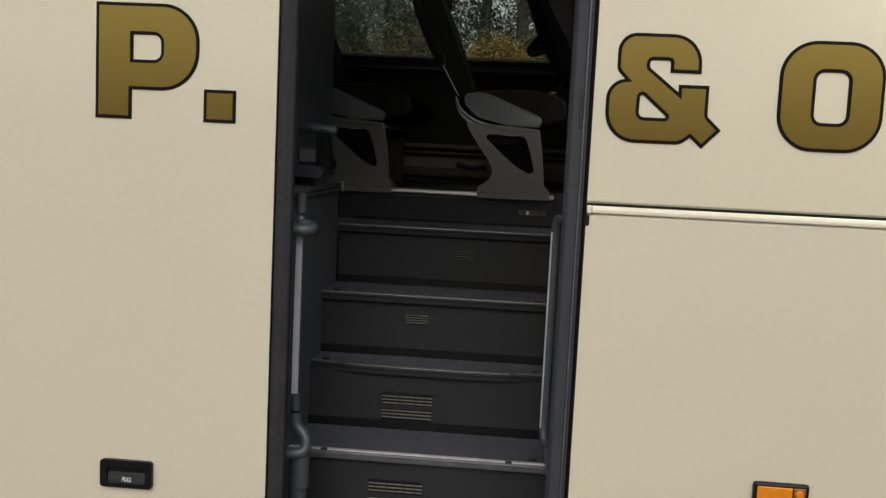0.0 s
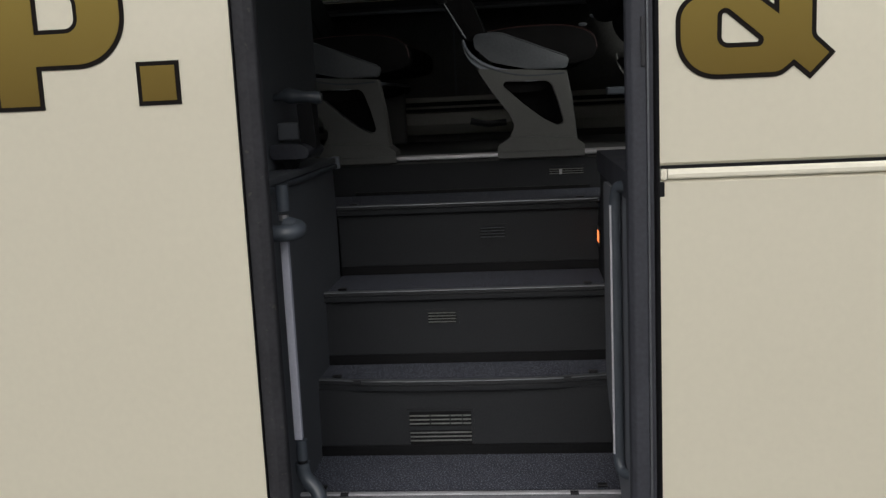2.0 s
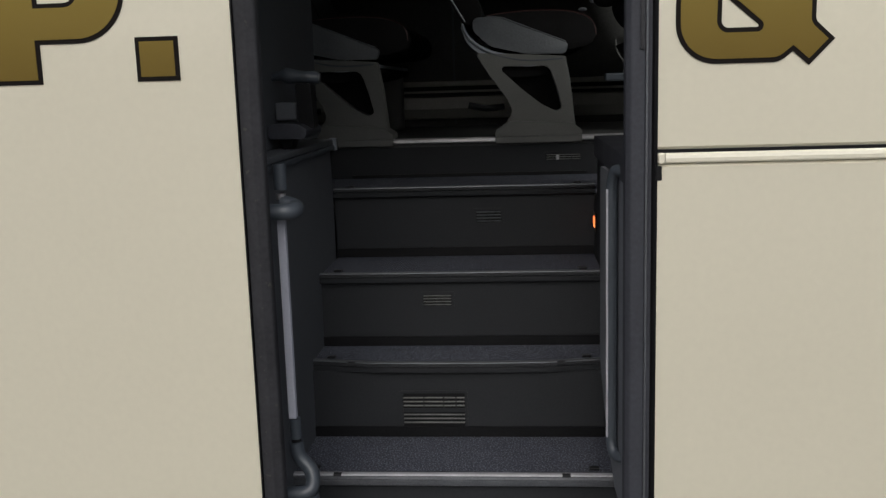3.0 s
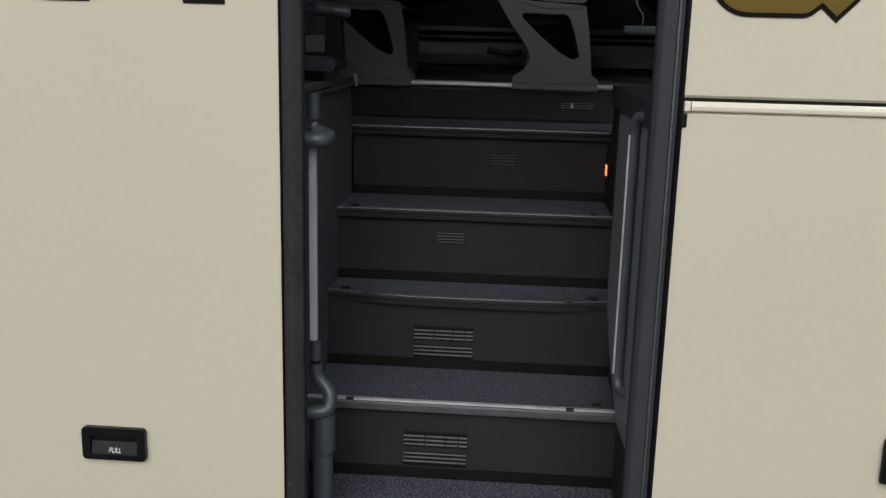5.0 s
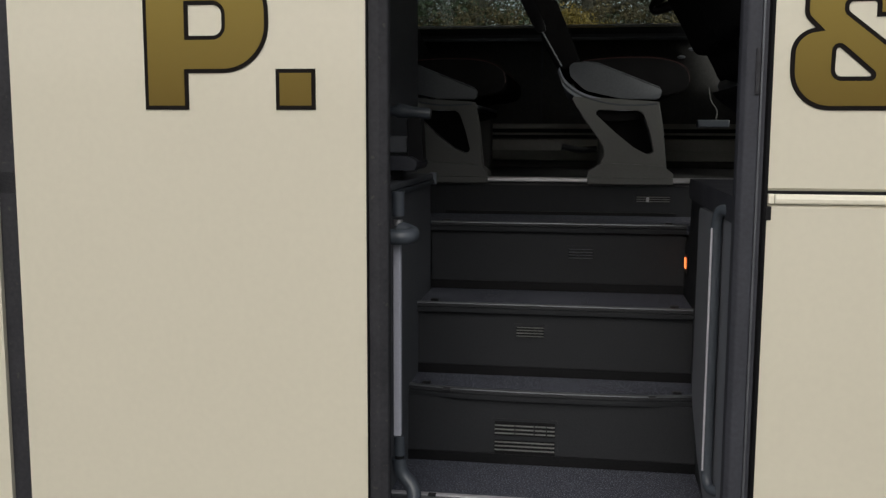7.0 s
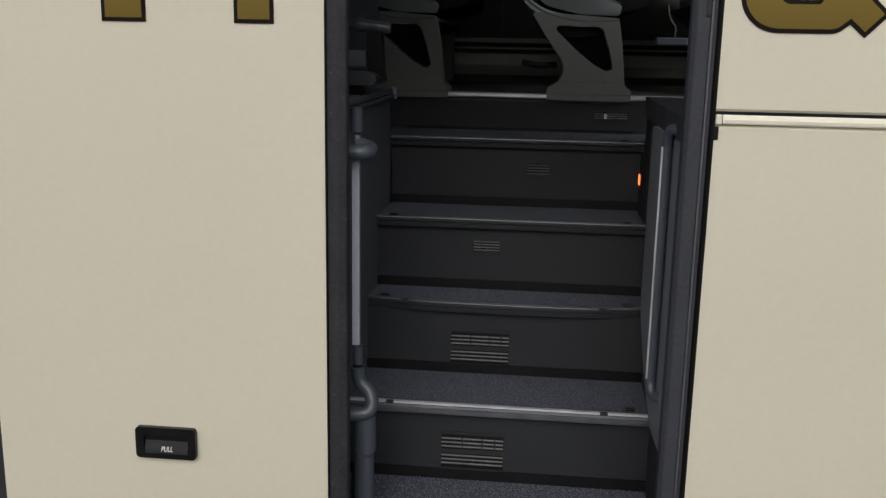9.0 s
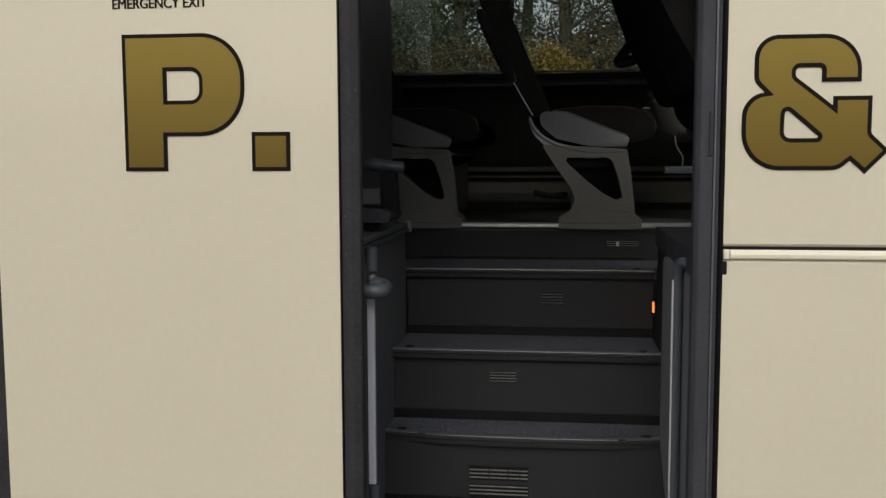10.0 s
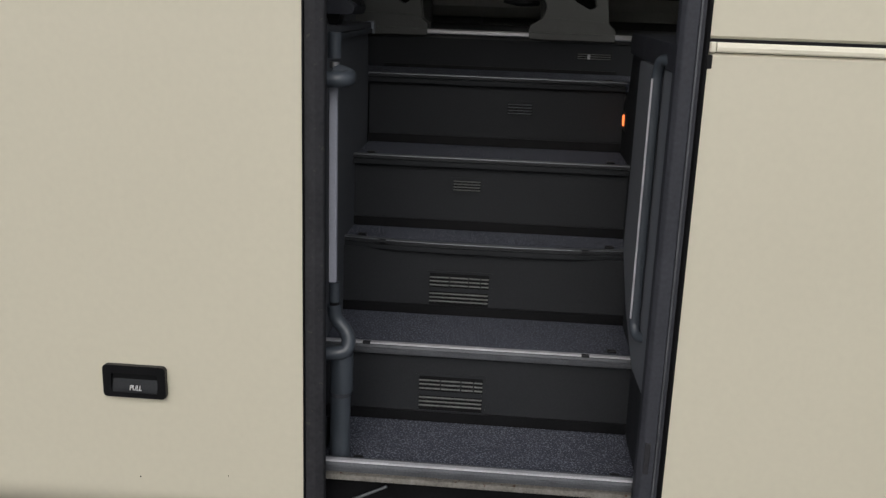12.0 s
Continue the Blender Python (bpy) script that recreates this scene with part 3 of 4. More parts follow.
part("end_cap", box(WL - 0.006, WL + 0.016, 1.003, 1.024, 1.384, 1.421, 0.003), SHELL, ledge, "pale grey end cap")
cap = thing("ledge_right", "dark slate ledge capping the stairwell wall", "ledge", (0.4, 0.5, 1.38))
part("cap", prism(rounded([(0.075, 1.362, 0), (0.84, 1.362, 0.004), (0.86, 1.390, 0.012), (0.84, 1.418, 0.01), (0.075, 1.418, 0.006)], 4), "x", WR - 0.014, WR + 0.35), JAMB, cap)
tagged(part("floor_aisle_void", box(-5, 5, 1.06, 1.40, 1.20, 1.232), DARK), "dark floor under the aisle", "floor", kind="structure")
tagged(part("floor_platform_far", box(-5, 5, 1.346, 2.42, 1.36, 1.3915), DARK), "dark floor of the far seat platform", "floor", kind="structure")
# ---- shell of the coach ----
def structure(name, bm, mat, label, category):
    return tagged(part(name, bm, mat), label, category, kind="structure")


structure("floor_underside", box(-5, 5, 0.10, 2.44, 0.28, 0.30), DARK, "black underside of the coach", "floor")
structure("ceiling", prism(rounded([(0.03, 2.93, 0), (0.03, 3.12, 0.15), (2.47, 3.12, 0.15), (2.47, 2.93, 0), (2.43, 2.93, 0), (2.43, 3.05, 0.1), (0.07, 3.05, 0.1), (0.07, 2.93, 0)], 5), "x", -5, 5), LINING, "pale grey curved ceiling lining", "ceiling")
structure("wall_end_left", box(-5.04, -5.0, 0.03, 2.47, 0.30, 3.10), LINING, "plain grey end wall", "wall")
structure("wall_end_right", box(5.0, 5.04, 0.03, 2.47, 0.30, 3.10), LINING, "plain grey end wall", "wall")
structure("wall_far", box(-5, 5, 2.405, 2.46, 0.30, 1.955), DARK, "black lower lining of the far side", "wall")
structure("wall_inner_left", box(-5, EL - 0.06, 0.036, 0.05, 0.62, 2.03), DARK, "dark inner lining of the near side", "wall")
structure("wall_inner_right", box(ER + 0.06, 5, 0.036, 0.05, 0.62, 2.03), DARK, "dark inner lining of the near side", "wall")

window = thing("window_far", "wide side window beaded with rain, trees behind", "window", (-0.1, 2.43, 2.03), kind="structure")
for x0, x1 in ((-4.9, -1.85), (-1.75, 1.35), (1.45, 4.9)):
    part("pane", box(x0, x1, 2.428, 2.433, 2.020, 2.92), GLASS, window).visible_shadow = False
part("sill", prism([(2.35, 1.955), (2.35, 1.968), (2.385, 1.985), (2.385, 2.014), (2.45, 2.018), (2.45, 1.955)], "x", -4.98, 4.98), RISER, window)
part("bead", box(-4.98, 4.98, 2.381, 2.42, 2.0185, 2.0265, 0.002), SILVER, window, "bright metal bead")
part("rail", box(-4.98, 4.98, 2.340, 2.349, 1.952, 1.966, 0.002), DULL, window)
for x in (-4.94, -1.80, 1.40, 4.94):
    part("pillar", box(x - 0.05, x + 0.05, 2.395, 2.46, 2.02, 2.93, 0.01), DARK, window)
part("joint_cover", box(-0.208, -0.200, 2.398, 2.4045, 1.40, 1.95, 0.001), PLASTIC, window)

heater = thing("heater_cover", "long grey ribbed heater cover along the far wall", "heater", (0, 2.3, 1.4))
part("ledge", box(-4.9, 4.9, 2.27, 2.400, 1.566, 1.588, 0.004), HEATER, heater)
part("channel", box(-4.9, 4.9, 2.33, 2.400, 1.524, 1.5655), SEAL, heater)
part("rail", box(-4.9, 4.9, 2.29, 2.329, 1.538, 1.548, 0.002), HEATER, heater)
part("body", prism(rounded([(2.400, 1.425, 0), (2.300, 1.425, 0.01), (2.285, 1.470, 0.01), (2.29, 1.522, 0.006), (2.400, 1.522, 0)], 3), "x", -4.9, 4.9), HEATER, heater)

# ---- double seats ----
def side(points, y0, y1, r=0.0):
    return prism(points, "y", y0, y1, r)


def band_between(upper, lower):
    return [*upper, *reversed(lower)]


def smooth(points, n=5, closed=False):
    """A Catmull-Rom curve through the points."""
    p = [Vector(q) for q in points]
    out = []
    last = len(p) if closed else len(p) - 1
    for i in range(last):
        a, b, c, d = (p[(i + k) % len(p)] if closed else p[min(max(i + k, 0), len(p) - 1)] for k in (-1, 0, 1, 2))
        for j in range(n):
            t = j / n
            out.append(0.5 * (2 * b + (c - a) * t + (2 * a - 5 * b + 4 * c - d) * t * t + (3 * b - a - 3 * c + d) * t ** 3))
    if not closed:
        out.append(p[-1])
    return [tuple(q) for q in out]


def sharp_bevel(bm, r, seg=2):
    bmesh.ops.dissolve_limit(bm, angle_limit=0.01, verts=bm.verts, edges=bm.edges)
    bmesh.ops.bevel(bm, geom=[e for e in bm.edges if len(e.link_faces) == 2 and e.calc_face_angle(0) > 0.9], offset=r, segments=seg, affect="EDGES", clamp_overlap=True)
    return bm


def double_seat():
    s = thing("double_seat", "dark coach double seat with grey shell and pedestal", "seat", (0.14, 1.36, 1.392), "rows of coach seats")
    leg = rounded([(0.004, 1.418, 0.004), (0.040, 1.440, 0.03), (0.060, 1.478, 0.03), (0.040, 1.520, 0.05), (-0.012, 1.590, 0.06), (-0.064, 1.672, 0.01), (0.235, 1.652, 0.01), (0.252, 1.560, 0.20), (0.266, 1.420, 0.01)], 6)
    void = rounded([(0.010, 1.624, 0.010), (0.180, 1.622, 0.03), (0.204, 1.555, 0.12), (0.222, 1.484, 0.010), (0.202, 1.474, 0.018), (0.155, 1.498, 0.08), (0.092, 1.548, 0.08)], 7)
    part("pedestal", sharp_bevel(plate([leg, void], 0, 1.340, 1.402), 0.017, 5), PEDESTAL, s, "sculpted grey pedestal with a slanting strut", True)
    # added dark sheet fills the opening in place of the shade inside it
    part("web", plate([inset(void, -0.004)], 0, 1.398, 1.401), FABRIC, s, "dark sheet for the shade inside the pedestal")
    part("foot", side(rounded([(0.0, 1.3965, 0), (0.287, 1.3965, 0), (0.285, 1.412, 0.006), (0.255, 1.436, 0.012), (0.20, 1.440, 0), (0.055, 1.446, 0.02), (0.004, 1.418, 0.008)], 4), 1.312, 1.43, 0.003), PEDESTAL, s)
    part("foot_lip", box(0.001, 0.286, 1.3125, 1.3195, 1.374, 1.3962, 0.002), PEDESTAL, s)
    part("far_leg", box(0.05, 0.22, 2.15, 2.19, 1.3925, 1.63, 0.01), PEDESTAL, s)
    up = smooth([(-0.100, 1.768), (-0.076, 1.722), (-0.010, 1.678), (0.10, 1.655), (0.228, 1.646)])
    low = smooth([(-0.106, 1.752), (-0.080, 1.695), (-0.010, 1.652), (0.105, 1.622), (0.226, 1.636)])
    part("shell", side(band_between(up, low), 1.342, 2.30, 0.0), SHELL, s, "pale grey moulded shell", True)
    ridge = [((a[0] + b[0]) / 2, 1.341, (a[1] + b[1]) / 2 + 0.003) for a, b in zip(up, low)]
    part("shell_line", tube(ridge, 0.003, 6), TUBE, s)
    part("underpan", side(smooth([(-0.045, 1.655), (0.10, 1.618), (0.225, 1.634), (0.20, 1.600), (0.05, 1.590)], 4, True), 1.36, 2.28), FABRIC, s)
    flank = rounded([(-0.070, 1.783, 0.03), (0.015, 1.785, 0.06), (0.244, 1.693, 0.012), (0.236, 1.660, 0.012), (0.110, 1.662, 0.2), (-0.012, 1.690, 0.06), (-0.064, 1.738, 0.02)], 5)
    part("side_bolster", side(flank, 1.345, 1.385, 0.004), CUSHION, s, "grey leather flank of the cushion", True)
    part("flank_trim", tube([(-0.02, 1.344, 1.787), (0.03, 1.344, 1.781), (0.236, 1.344, 1.699)], 0.0016, 6), DULL, s, "thin worn trim")
    pad = smooth([(-0.05, 1.740), (-0.04, 1.786), (0.10, 1.800), (0.24, 1.796), (0.318, 1.768), (0.336, 1.72), (0.300, 1.682), (0.14, 1.67), (0.0, 1.69)], 4, True)
    for y0 in (1.39, 1.845):
        part("cushion", side(pad, y0, y0 + 0.44, 0.008), FABRIC, s, "black fabric cushion", True)
        edge = [(x, y0 + 0.004, z) for x, z in smooth([(-0.02, 1.792), (0.10, 1.803), (0.24, 1.799), (0.321, 1.770), (0.338, 1.72)])]
        part("piping", tube(edge, 0.0014, 6), RED, s, "red piping")
        back = smooth([(-0.098, 1.765), (-0.035, 1.775), (-0.050, 1.84), (-0.108, 1.975), (-0.160, 2.10), (-0.205, 2.21), (-0.235, 2.245), (-0.285, 2.25), (-0.288, 2.20), (-0.250, 2.085), (-0.195, 1.94), (-0.135, 1.83)], 4, True)
        yb = y0 - 0.025
        part("backrest", side(back, yb, yb + 0.435, 0.010), FABRIC, s, "tall black reclined backrest", True)
        head = smooth([(-0.235, 2.205), (-0.205, 2.24), (-0.205, 2.33), (-0.225, 2.385), (-0.270, 2.395), (-0.300, 2.36), (-0.305, 2.28), (-0.285, 2.215)], 4, True)
        part("headrest", side(head, yb + 0.05, yb + 0.385, 0.012), FABRIC, s, "", True)
        part("back_edge", tube([(x, yb + 0.002, z) for x, z in smooth([(-0.094, 1.772), (-0.135, 1.842), (-0.198, 1.955), (-0.245, 2.075)])], 0.004, 6), TUBE, s)
    part("armrest", side(smooth([(-0.290, 2.125), (-0.262, 2.13), (-0.205, 2.02), (-0.150, 1.905), (-0.162, 1.885), (-0.188, 1.90), (-0.245, 2.01)], 4, True), 1.325, 1.352, 0.004), BLACK_PLASTIC, s, "raised black armrest", True)
    part("recline_lever", tube(bend([(0.03, 1.39, 1.492), (-0.03, 1.375, 1.488), (-0.088, 1.37, 1.500)], 0.02), 0.011, 8, None, None), BLACK_PLASTIC, s, "black lever")
    return s


seat = double_seat()
base = seat.matrix_world.copy()
copy_thing(seat, Matrix.Translation((-0.625, 0, 0)) @ base)
row3 = copy_thing(seat, Matrix.Translation((0.66, 0, 0)) @ base)
for k in (2, 3):
    copy_thing(seat, Matrix.Translation((-0.625 * k, 0, 0)) @ base)
near2 = copy_thing(seat, Matrix.Translation((-1.35, -1.30, 0.010)) @ base)
near = copy_thing(seat, Matrix.Translation((0.405, -1.30, 0.010)) @ base)
for seat_copy in (near, near2):
    for child in list(seat_copy.children):
        if child.name.split(".")[0] in ("side_bolster", "shell", "shell_line", "recline_lever", "armrest", "back_edge", "piping"):
            bpy.data.objects.remove(child)
tagged(near, "reclined black coach seat beside the stairwell with grab handle")
bpy.context.view_layer.update()
part("grab_handle", tube(bend([(0.262, 0.985, 1.985), (0.225, 0.99, 1.980), (0.172, 0.99, 1.905), (0.225, 0.985, 1.918), (0.275, 0.98, 1.935)], 0.03), 0.016, 10), BLACK_PLASTIC, near, "black plastic grab handle", True)
for x, z in ((0.268, 1.772), (0.300, 1.795)):
    bm = bmesh.new()
    bmesh.ops.create_uvsphere(bm, u_segments=12, v_segments=8, radius=0.009)
    for v in bm.verts:
        v.co = (x + v.co.x * 1.4, 1.006 + v.co.y * 0.6, z + v.co.z * 0.6)
    part("button", bm, SHELL, near, "pale round button", True)
part("footrest", box(0.365, 0.47, 1.36, 1.41, 1.566, 1.592, 0.005), TUBE, row3, "slate footrest bar")
part("cable", tube(bend([(0.40, 1.38, 1.70), (0.405, 1.375, 1.655), (0.43, 1.37, 1.625), (0.425, 1.37, 1.594)], 0.02), 0.0025, 6), PEDESTAL, row3, "thin grey cable")

# ---- modesty panel and folded courier seat beside the stairwell ----
screen = thing("modesty_screen", "dark slate screen with a rounded top corner", "screen", (-0.56, 0.6, 1.42))
part("panel", prism(rounded([(0.10, 1.419, 0), (1.110, 1.419, 0.01), (1.110, 2.163, 0.09), (0.10, 2.163, 0)], 8), "x", -0.575, -0.548, 0.004), PLASTIC, screen)
part("edge_trim", tube(bend([(-0.561, 1.112, 1.425), (-0.561, 1.112, 2.165), (-0.561, 0.98, 2.165), (-0.561, 0.10, 2.165)], 0.09), 0.010, 8), JAMB, screen, "slate edge trim", True)
courier = thing("courier_seat", "folded slate courier seat on a tubular bracket", "seat", (-0.51, 0.6, 1.42))
part("hinge_tube", tube([(-0.549, 0.60, 1.600), (-0.526, 0.60, 1.603), (-0.510, 0.60, 1.604), (-0.496, 0.60, 1.602), (-0.470, 0.60, 1.600), (-0.430, 0.60, 1.596), (-0.426, 0.60, 1.596)], 0.02, 14, None, [0.009, 0.013, 0.021, 0.019, 0.0150, 0.0165, 0.0145]), TUBE, courier, "", True)
part("grip", tube([(-0.436, 0.60, 1.596), (-0.423, 0.60, 1.595)], 0.0125, 12), DULL, courier, "worn metal tube end", True)
part("bracket", prism(rounded([(-0.480, 1.470, 0.004), (-0.440, 1.470, 0.004), (-0.446, 1.584, 0.008), (-0.486, 1.584, 0.008)], 3), "y", 0.58, 0.63, 0.004), BLACK_PLASTIC, courier)
part("pad", prism(rounded([(-0.546, 1.446, 0.010), (-0.452, 1.446, 0.012), (-0.446, 1.470, 0.012), (-0.470, 1.482, 0.010), (-0.546, 1.484, 0.010)], 4), "y", 0.52, 0.70, 0.006), JAMB, courier, "slate seat pad", True)
part("back_block", box(-0.546, -0.487, 0.60, 0.66, 1.490, 1.536, 0.006), PLASTIC, courier)
part("strut", prism([(-0.520, 1.4185), (-0.500, 1.4185), (-0.490, 1.447), (-0.530, 1.447)], "y", 0.56, 0.62), BLACK_PLASTIC, courier)

# ---- grab poles ----
pole = thing("grab_pole", "satin grey pole with slate elbows beside the steps", "handrail", (-0.42, 0.12, 0.444))
PXL, PYL = -0.4225, 0.142
part("shaft", box(PXL - 0.0105, PXL + 0.0065, PYL - 0.008, PYL + 0.008, 0.855, 1.306, 0.0015), POLE, pole, "flat satin pale grey shaft")
part("ferrule", tube([(PXL, PYL, 1.340), (PXL, PYL, 1.352)], 0.0105, 14), SILVER, pole, "bright ferrule", True)
part("top_sleeve", tube([(PXL, PYL, 1.360), (PXL, PYL, 1.415)], 0.0145, 14), TUBE, pole, "", True)
part("upper_elbow", tube(bend([(-0.479, 0.098, 1.318), (-0.393, 0.098, 1.318), (-0.385, 0.138, 1.322), (PXL, PYL + 0.002, 1.332)], 0.03), 0.0175, 16), TUBE, pole, "glossy slate elbow", True)
part("collar", tube([(PXL + 0.002, PYL, 0.808), (PXL + 0.002, PYL, 0.854)], 0.0128, 14), TUBE, pole, "", True)
part("ring", tube([(PXL + 0.002, PYL, 0.798), (PXL + 0.002, PYL, 0.808)], 0.011, 14), SEAL, pole, "", True)
part("lower_elbow", tube(bend([(PXL + 0.001, PYL, 0.800), (PXL + 0.004, PYL, 0.765), (-0.384, 0.135, 0.734), (-0.382, 0.105, 0.697), (-0.479, 0.098, 0.692)], 0.035), 0.0165, 16), TUBE, pole, "glossy slate elbow", True)
part("lower_tube", tube([(-0.402, 0.125, 0.417), (-0.402, 0.125, 0.592), (-0.400, 0.125, 0.596), (-0.398, 0.125, 0.687)], 0.026, 16, None, [0.0245, 0.0245, 0.028, 0.026]), TUBE, pole, "", True)
part("tube_band", tube([(-0.402, 0.125, 0.584), (-0.402, 0.125, 0.594)], 0.0265, 16), JAMB, pole, "", True)

rail = thing("grab_rail", "dark slate looped grab rail with bright inlay", "handrail", (0.286, 0.2, 0.76))
part("loop", tube(bend([(0.318, 0.145, 1.372), (0.279, 0.190, 1.384), (0.275, 0.205, 1.352), (0.275, 0.205, 0.775), (0.279, 0.190, 0.750), (0.318, 0.145, 0.756)], 0.03), 0.0125, 14), TUBE, rail, "", True)
part("inlay", tube([(0.2655, 0.199, 0.790), (0.2655, 0.199, 1.340)], 0.0034, 8), EDGE, rail, "bright metal inlay", True)
part("screw", tube([(0.299, 0.170, 1.105), (0.294, 0.170, 1.105)], 0.006, 10), SILVER, rail, "", True)
part("wall_plate", box(0.2985, 0.3015, 0.10, 0.17, 0.79, 1.36, 0.001), JAMB, rail)

marker = thing("step_lamp", "small lit orange step lamp on the stairwell wall", "lamp", (WR, 0.95, 1.16))
part("housing", box(WR - 0.004, WR - 0.0005, 0.915, 0.992, 1.130, 1.186, 0.001), BLACK_PLASTIC, marker)
part("lens", box(WR - 0.0065, WR - 0.004, 0.952, 0.984, 1.142, 1.174, 0.001), LIT, marker, "glowing orange lens")

# ---- trees beyond the coach ----
rng = np.random.default_rng(7)


def leaf_cloud(name, centres, radii, count, size, mat, label, category, parent=None):
    """Many small leaves scattered in uneven clumps."""
    k = rng.integers(0, len(centres), count)
    d = rng.normal(size=(count, 3))
    d /= np.linalg.norm(d, axis=1)[:, None]
    p = np.asarray(centres)[k] + d * (np.asarray(radii)[k][:, None] * rng.random((count, 1)) ** 0.45)
    a = rng.normal(size=(count, 3))
    a /= np.linalg.norm(a, axis=1)[:, None]
    b = np.cross(a, rng.normal(size=(count, 3)))
    b /= np.linalg.norm(b, axis=1)[:, None]
    s = size * (0.5 + rng.random((count, 1)))
    verts = np.stack([p - a * s, p + b * s * 0.45, p + a * s, p - b * s * 0.45], 1).reshape(-1, 3)
    me = bpy.data.meshes.new(name)
    me.from_pydata(verts.tolist(), [], np.arange(count * 4).reshape(-1, 4).tolist())
    me.materials.append(mat)
    ob = new(name, me)
    if parent:
        ob.parent = parent
        ob.matrix_parent_inverse = parent.matrix_world.inverted()
        return tagged(ob, label)
    return tagged(ob, label, category, kind="stuff")


def tree(x, y, height, spread, mat, leaves, label, limbs=26, size=0.10):
    t = thing("tree", label, "tree", (x, y, GROUND), "trees behind the coach")
    bm, tips = bmesh.new(), []
    lean = rng.normal(size=2) * 0.25
    trunk = [Vector((x + lean[0] * f + 0.06 * math.sin(5 * f + x), y + lean[1] * f, GROUND + height * f)) for f in [j / 8 for j in range(9)]]
    r0 = 0.019 * height ** 0.9
    tube(trunk, 0, 8, bm, [r0 * (1 - 0.85 * j / 8) for j in range(9)])
    for i in range(limbs):
        f = 0.18 + 0.8 * (i + rng.random()) / limbs
        s = trunk[min(int(f * 8), 7)].lerp(trunk[min(int(f * 8) + 1, 8)], f * 8 % 1)
        a = rng.random() * 2 * math.pi
        length = spread * (1.05 - 0.6 * f) * (0.6 + 0.6 * rng.random())
        way = Vector((math.cos(a), math.sin(a), 0.25 + 0.6 * rng.random()))
        e = s + way * length
        mid = s.lerp(e, 0.5) + Vector((0, 0, -0.08 * length))
        tube([s, mid, e], 0, 5, bm, [r0 * 0.32 * (1 - 0.6 * f), r0 * 0.2 * (1 - 0.6 * f), 0.006])
        tips += [mid, e]
        for _ in range(5):
            q = mid.lerp(e, rng.random())
            w = q + Vector(rng.normal(size=3) * 0.35 * length) + Vector((0, 0, 0.1))
            tube([q, q.lerp(w, 0.5) + Vector(rng.normal(size=3) * 0.03), w], 0, 4, bm, [0.012, 0.008, 0.003])
            tips.append(w)
    part("trunk", bm, BARK, t, "bare grey-brown trunk and branches")
    tips = np.array([tuple(v) for v in tips])
    leaf_cloud("crown", tips, rng.uniform(0.2, 0.55, len(tips)) * (0.5 + spread * 0.2), leaves, size, mat, "", "", t)
    return t


tree(-3.5, 13.0, 9.0, 2.4, EVERGREEN, 50000, "dark evergreen tree with dense foliage", 40, 0.030)
tree(-1.9, 14.5, 10.0, 2.2, OLIVE, 42000, "brownish autumn tree with thin foliage", 40, 0.027)
tree(-0.9, 16.5, 10.5, 2.2, EVERGREEN, 24000, "slim grey-green tree among bare branches", 40, 0.028)
tree(0.15, 15.5, 11.0, 2.2, OLIVE, 16000, "nearly bare tree with sky between its branches", 60, 0.025)
tree(1.5, 14.0, 10.0, 2.2, OLIVE, 26000, "olive brown autumn tree", 40, 0.028)
tree(3.6, 14.5, 10.0, 2.6, EVERGREEN, 16000, "dark green tree at the verge", 36, 0.045)
tree(-6.5, 15.0, 10.0, 3.0, OLIVE, 6000, "olive brown tree at the verge", 36, 0.06)

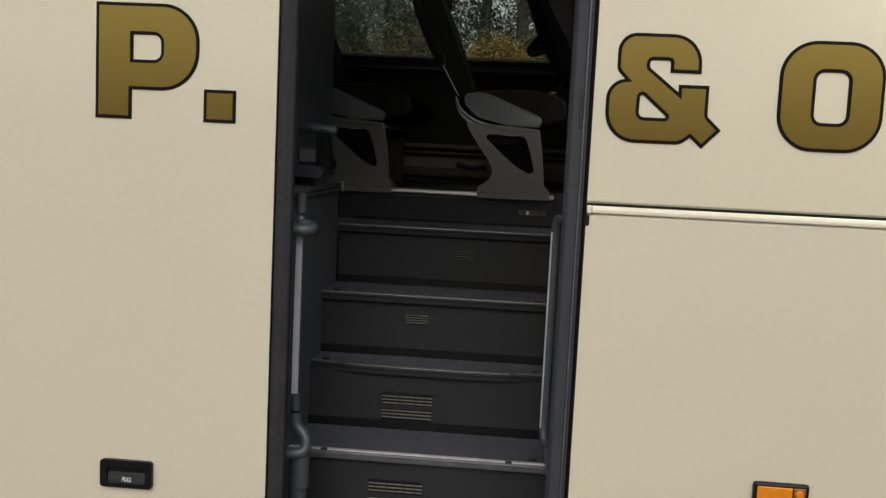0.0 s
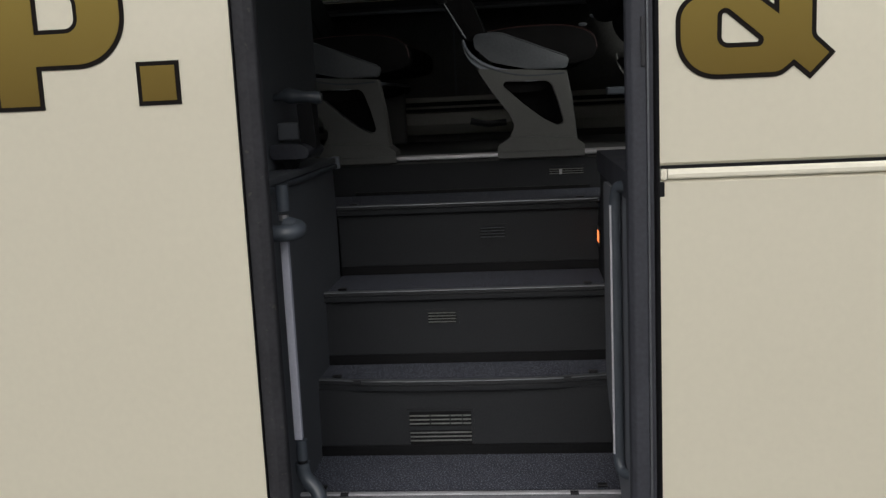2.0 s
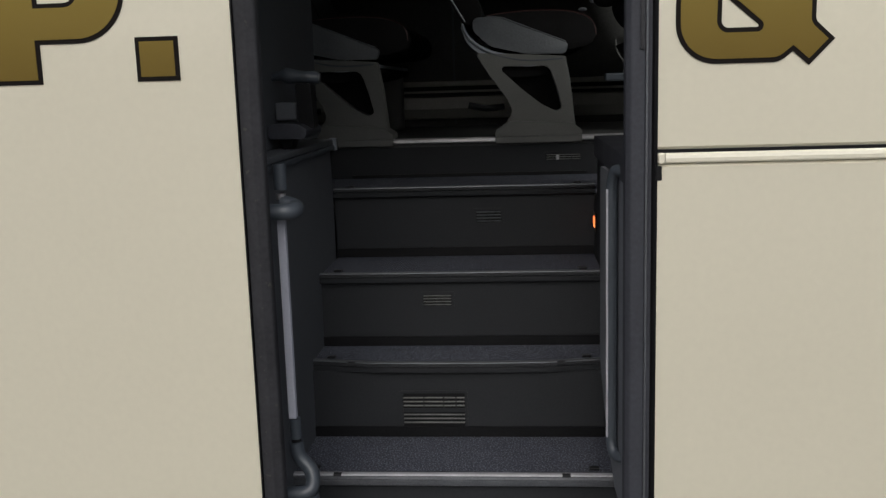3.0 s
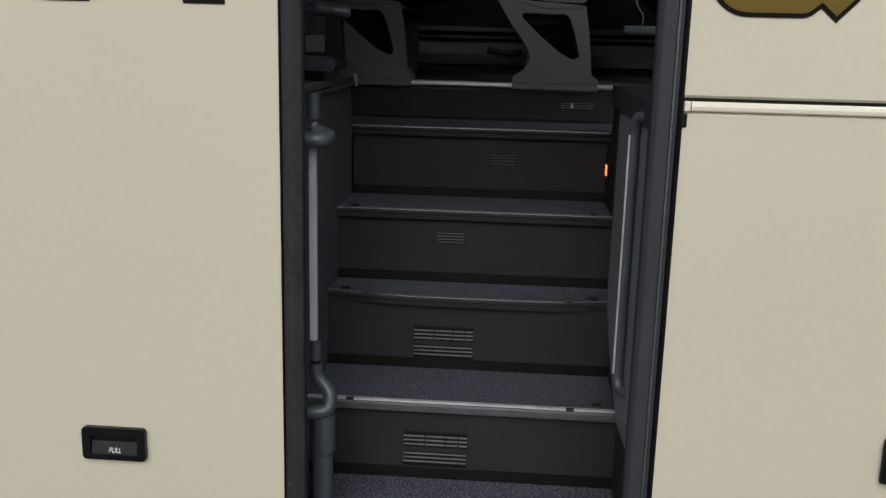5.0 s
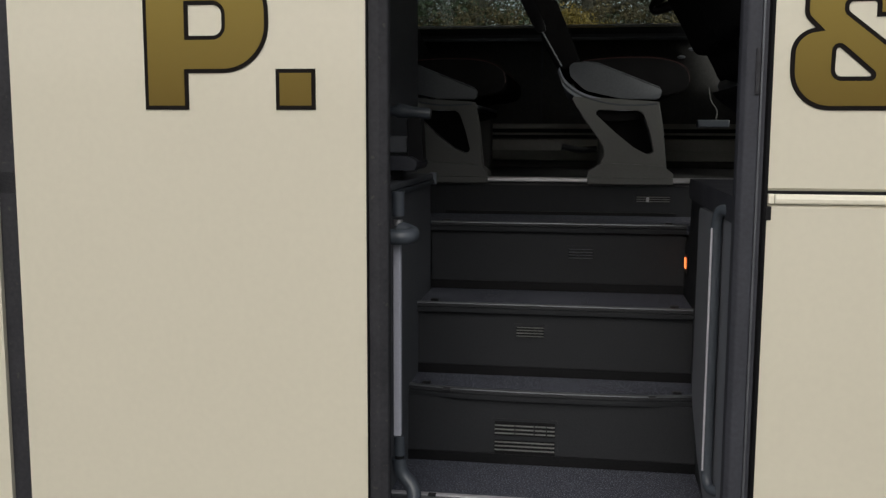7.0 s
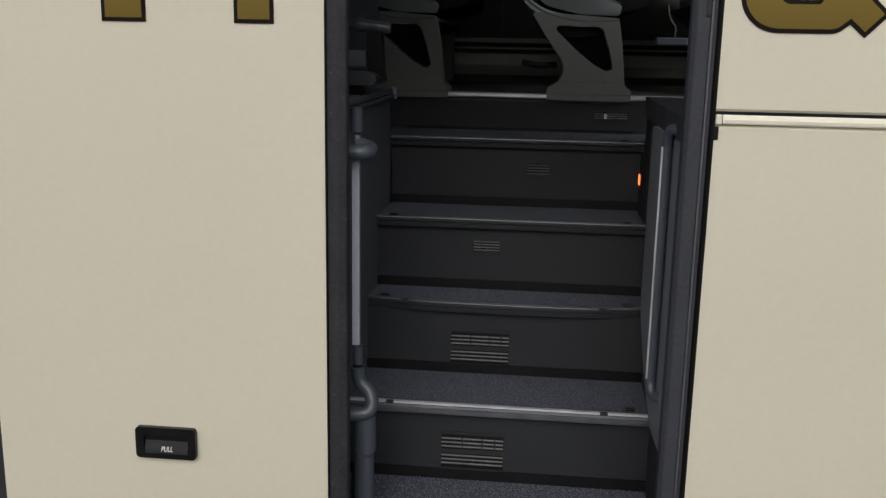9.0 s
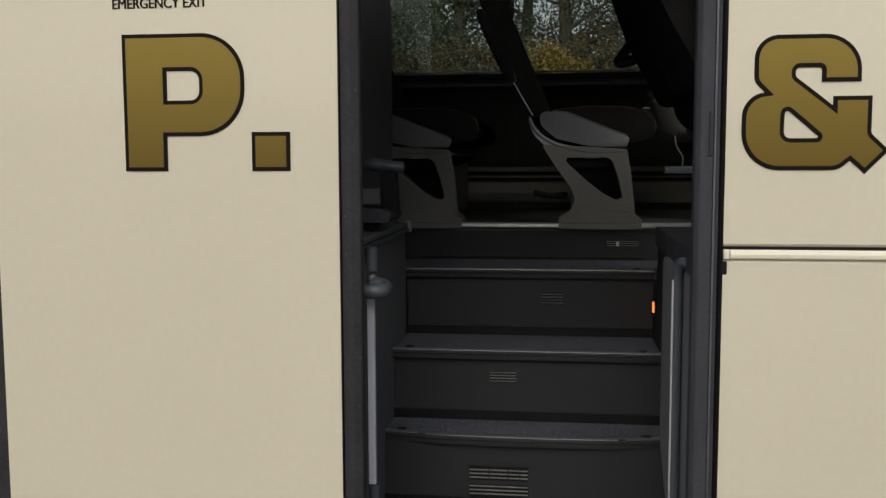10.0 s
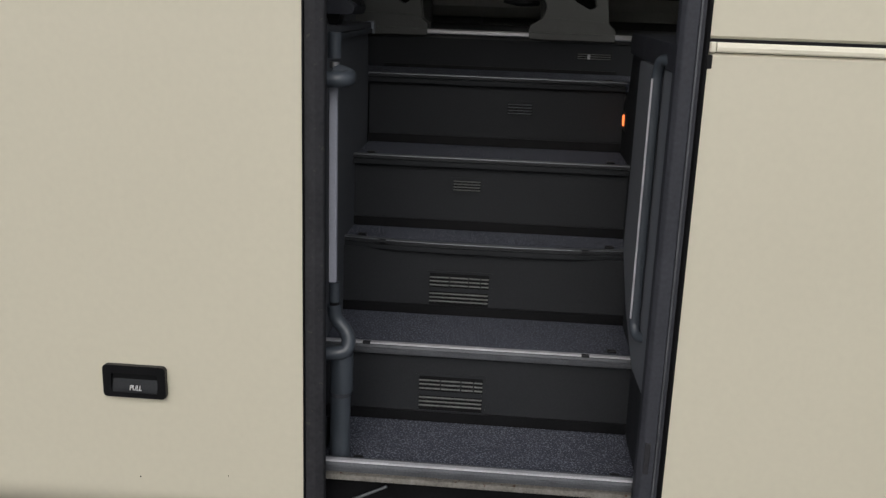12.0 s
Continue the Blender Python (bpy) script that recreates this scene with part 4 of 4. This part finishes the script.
hx = rng.uniform(-9, 9, 600)
leaf_cloud("undergrowth", np.c_[hx, rng.uniform(15, 19, 600), rng.uniform(0.3, 3.9, 600) + 0.5 * np.sin(hx)], rng.uniform(0.3, 0.7, 600), 60000, 0.042, EVERGREEN, "tangled dark green undergrowth below the trees", "undergrowth")
hx = np.r_[rng.uniform(-7.0, -0.9, 700), rng.uniform(0.9, 7.0, 600)]
leaf_cloud("thicket", np.c_[hx, rng.uniform(18.0, 22, 1300), rng.uniform(1.0, 9.5, 1300)], rng.uniform(0.35, 0.8, 1300), 150000, 0.045, MOSS, "dense grey-green thicket behind the trees", "thicket")
hx = rng.uniform(-0.9, 0.9, 110)
leaf_cloud("thin_thicket", np.c_[hx, rng.uniform(18.0, 22, 110), rng.uniform(1.0, 9.0, 110)], rng.uniform(0.3, 0.6, 110), 9000, 0.04, MOSS, "thin grey-green leaves with sky between", "thicket")
hx = rng.uniform(-9, 9, 420)
leaf_cloud("brown_hedge", np.c_[hx, rng.uniform(11.4, 12.0, 420), rng.uniform(2.6, 3.28, 420)], rng.uniform(0.12, 0.2, 420), 46000, 0.023, RUST, "clipped rust brown hedge top", "hedge")
hx = rng.uniform(-9, 9, 420)
leaf_cloud("green_hedge", np.c_[hx, rng.uniform(10.9, 11.3, 420), rng.uniform(0.4, 2.92, 420) + 0.08 * np.sin(hx * 3)], rng.uniform(0.12, 0.26, 420), 44000, 0.027, EVERGREEN, "dark green hedge below the brown hedge", "hedge")
hx = rng.normal(-0.22, 0.27, 110)
leaf_cloud("yellow_bush", np.c_[hx, rng.uniform(10.2, 10.8, 110), 3.02 - np.abs(hx + 0.22) ** 1.5 * 0.6 - rng.random(110) ** 1.5 * 1.4], rng.uniform(0.08, 0.24, 110), 20000, 0.023, YELLOW, "loose yellow autumn bush before the hedge", "bush")
hx = rng.uniform(-26, 26, 1200)
leaf_cloud("far_woods", np.c_[hx, rng.uniform(24, 34, 1200), rng.uniform(0.5, 4.6, 1200) + 0.9 * np.sin(hx * 0.7)], rng.uniform(0.5, 1.2, 1200), 40000, 0.12, OLIVE, "far leafless woods in autumn", "woods")
hx = rng.uniform(-70, 70, 700)
leaf_cloud("woods_behind", np.c_[hx, rng.uniform(-52, -44, 700), rng.uniform(0.5, 4.0, 700)], rng.uniform(0.8, 1.8, 700), 14000, 0.4, OLIVE, "far treeline across the yard", "woods")
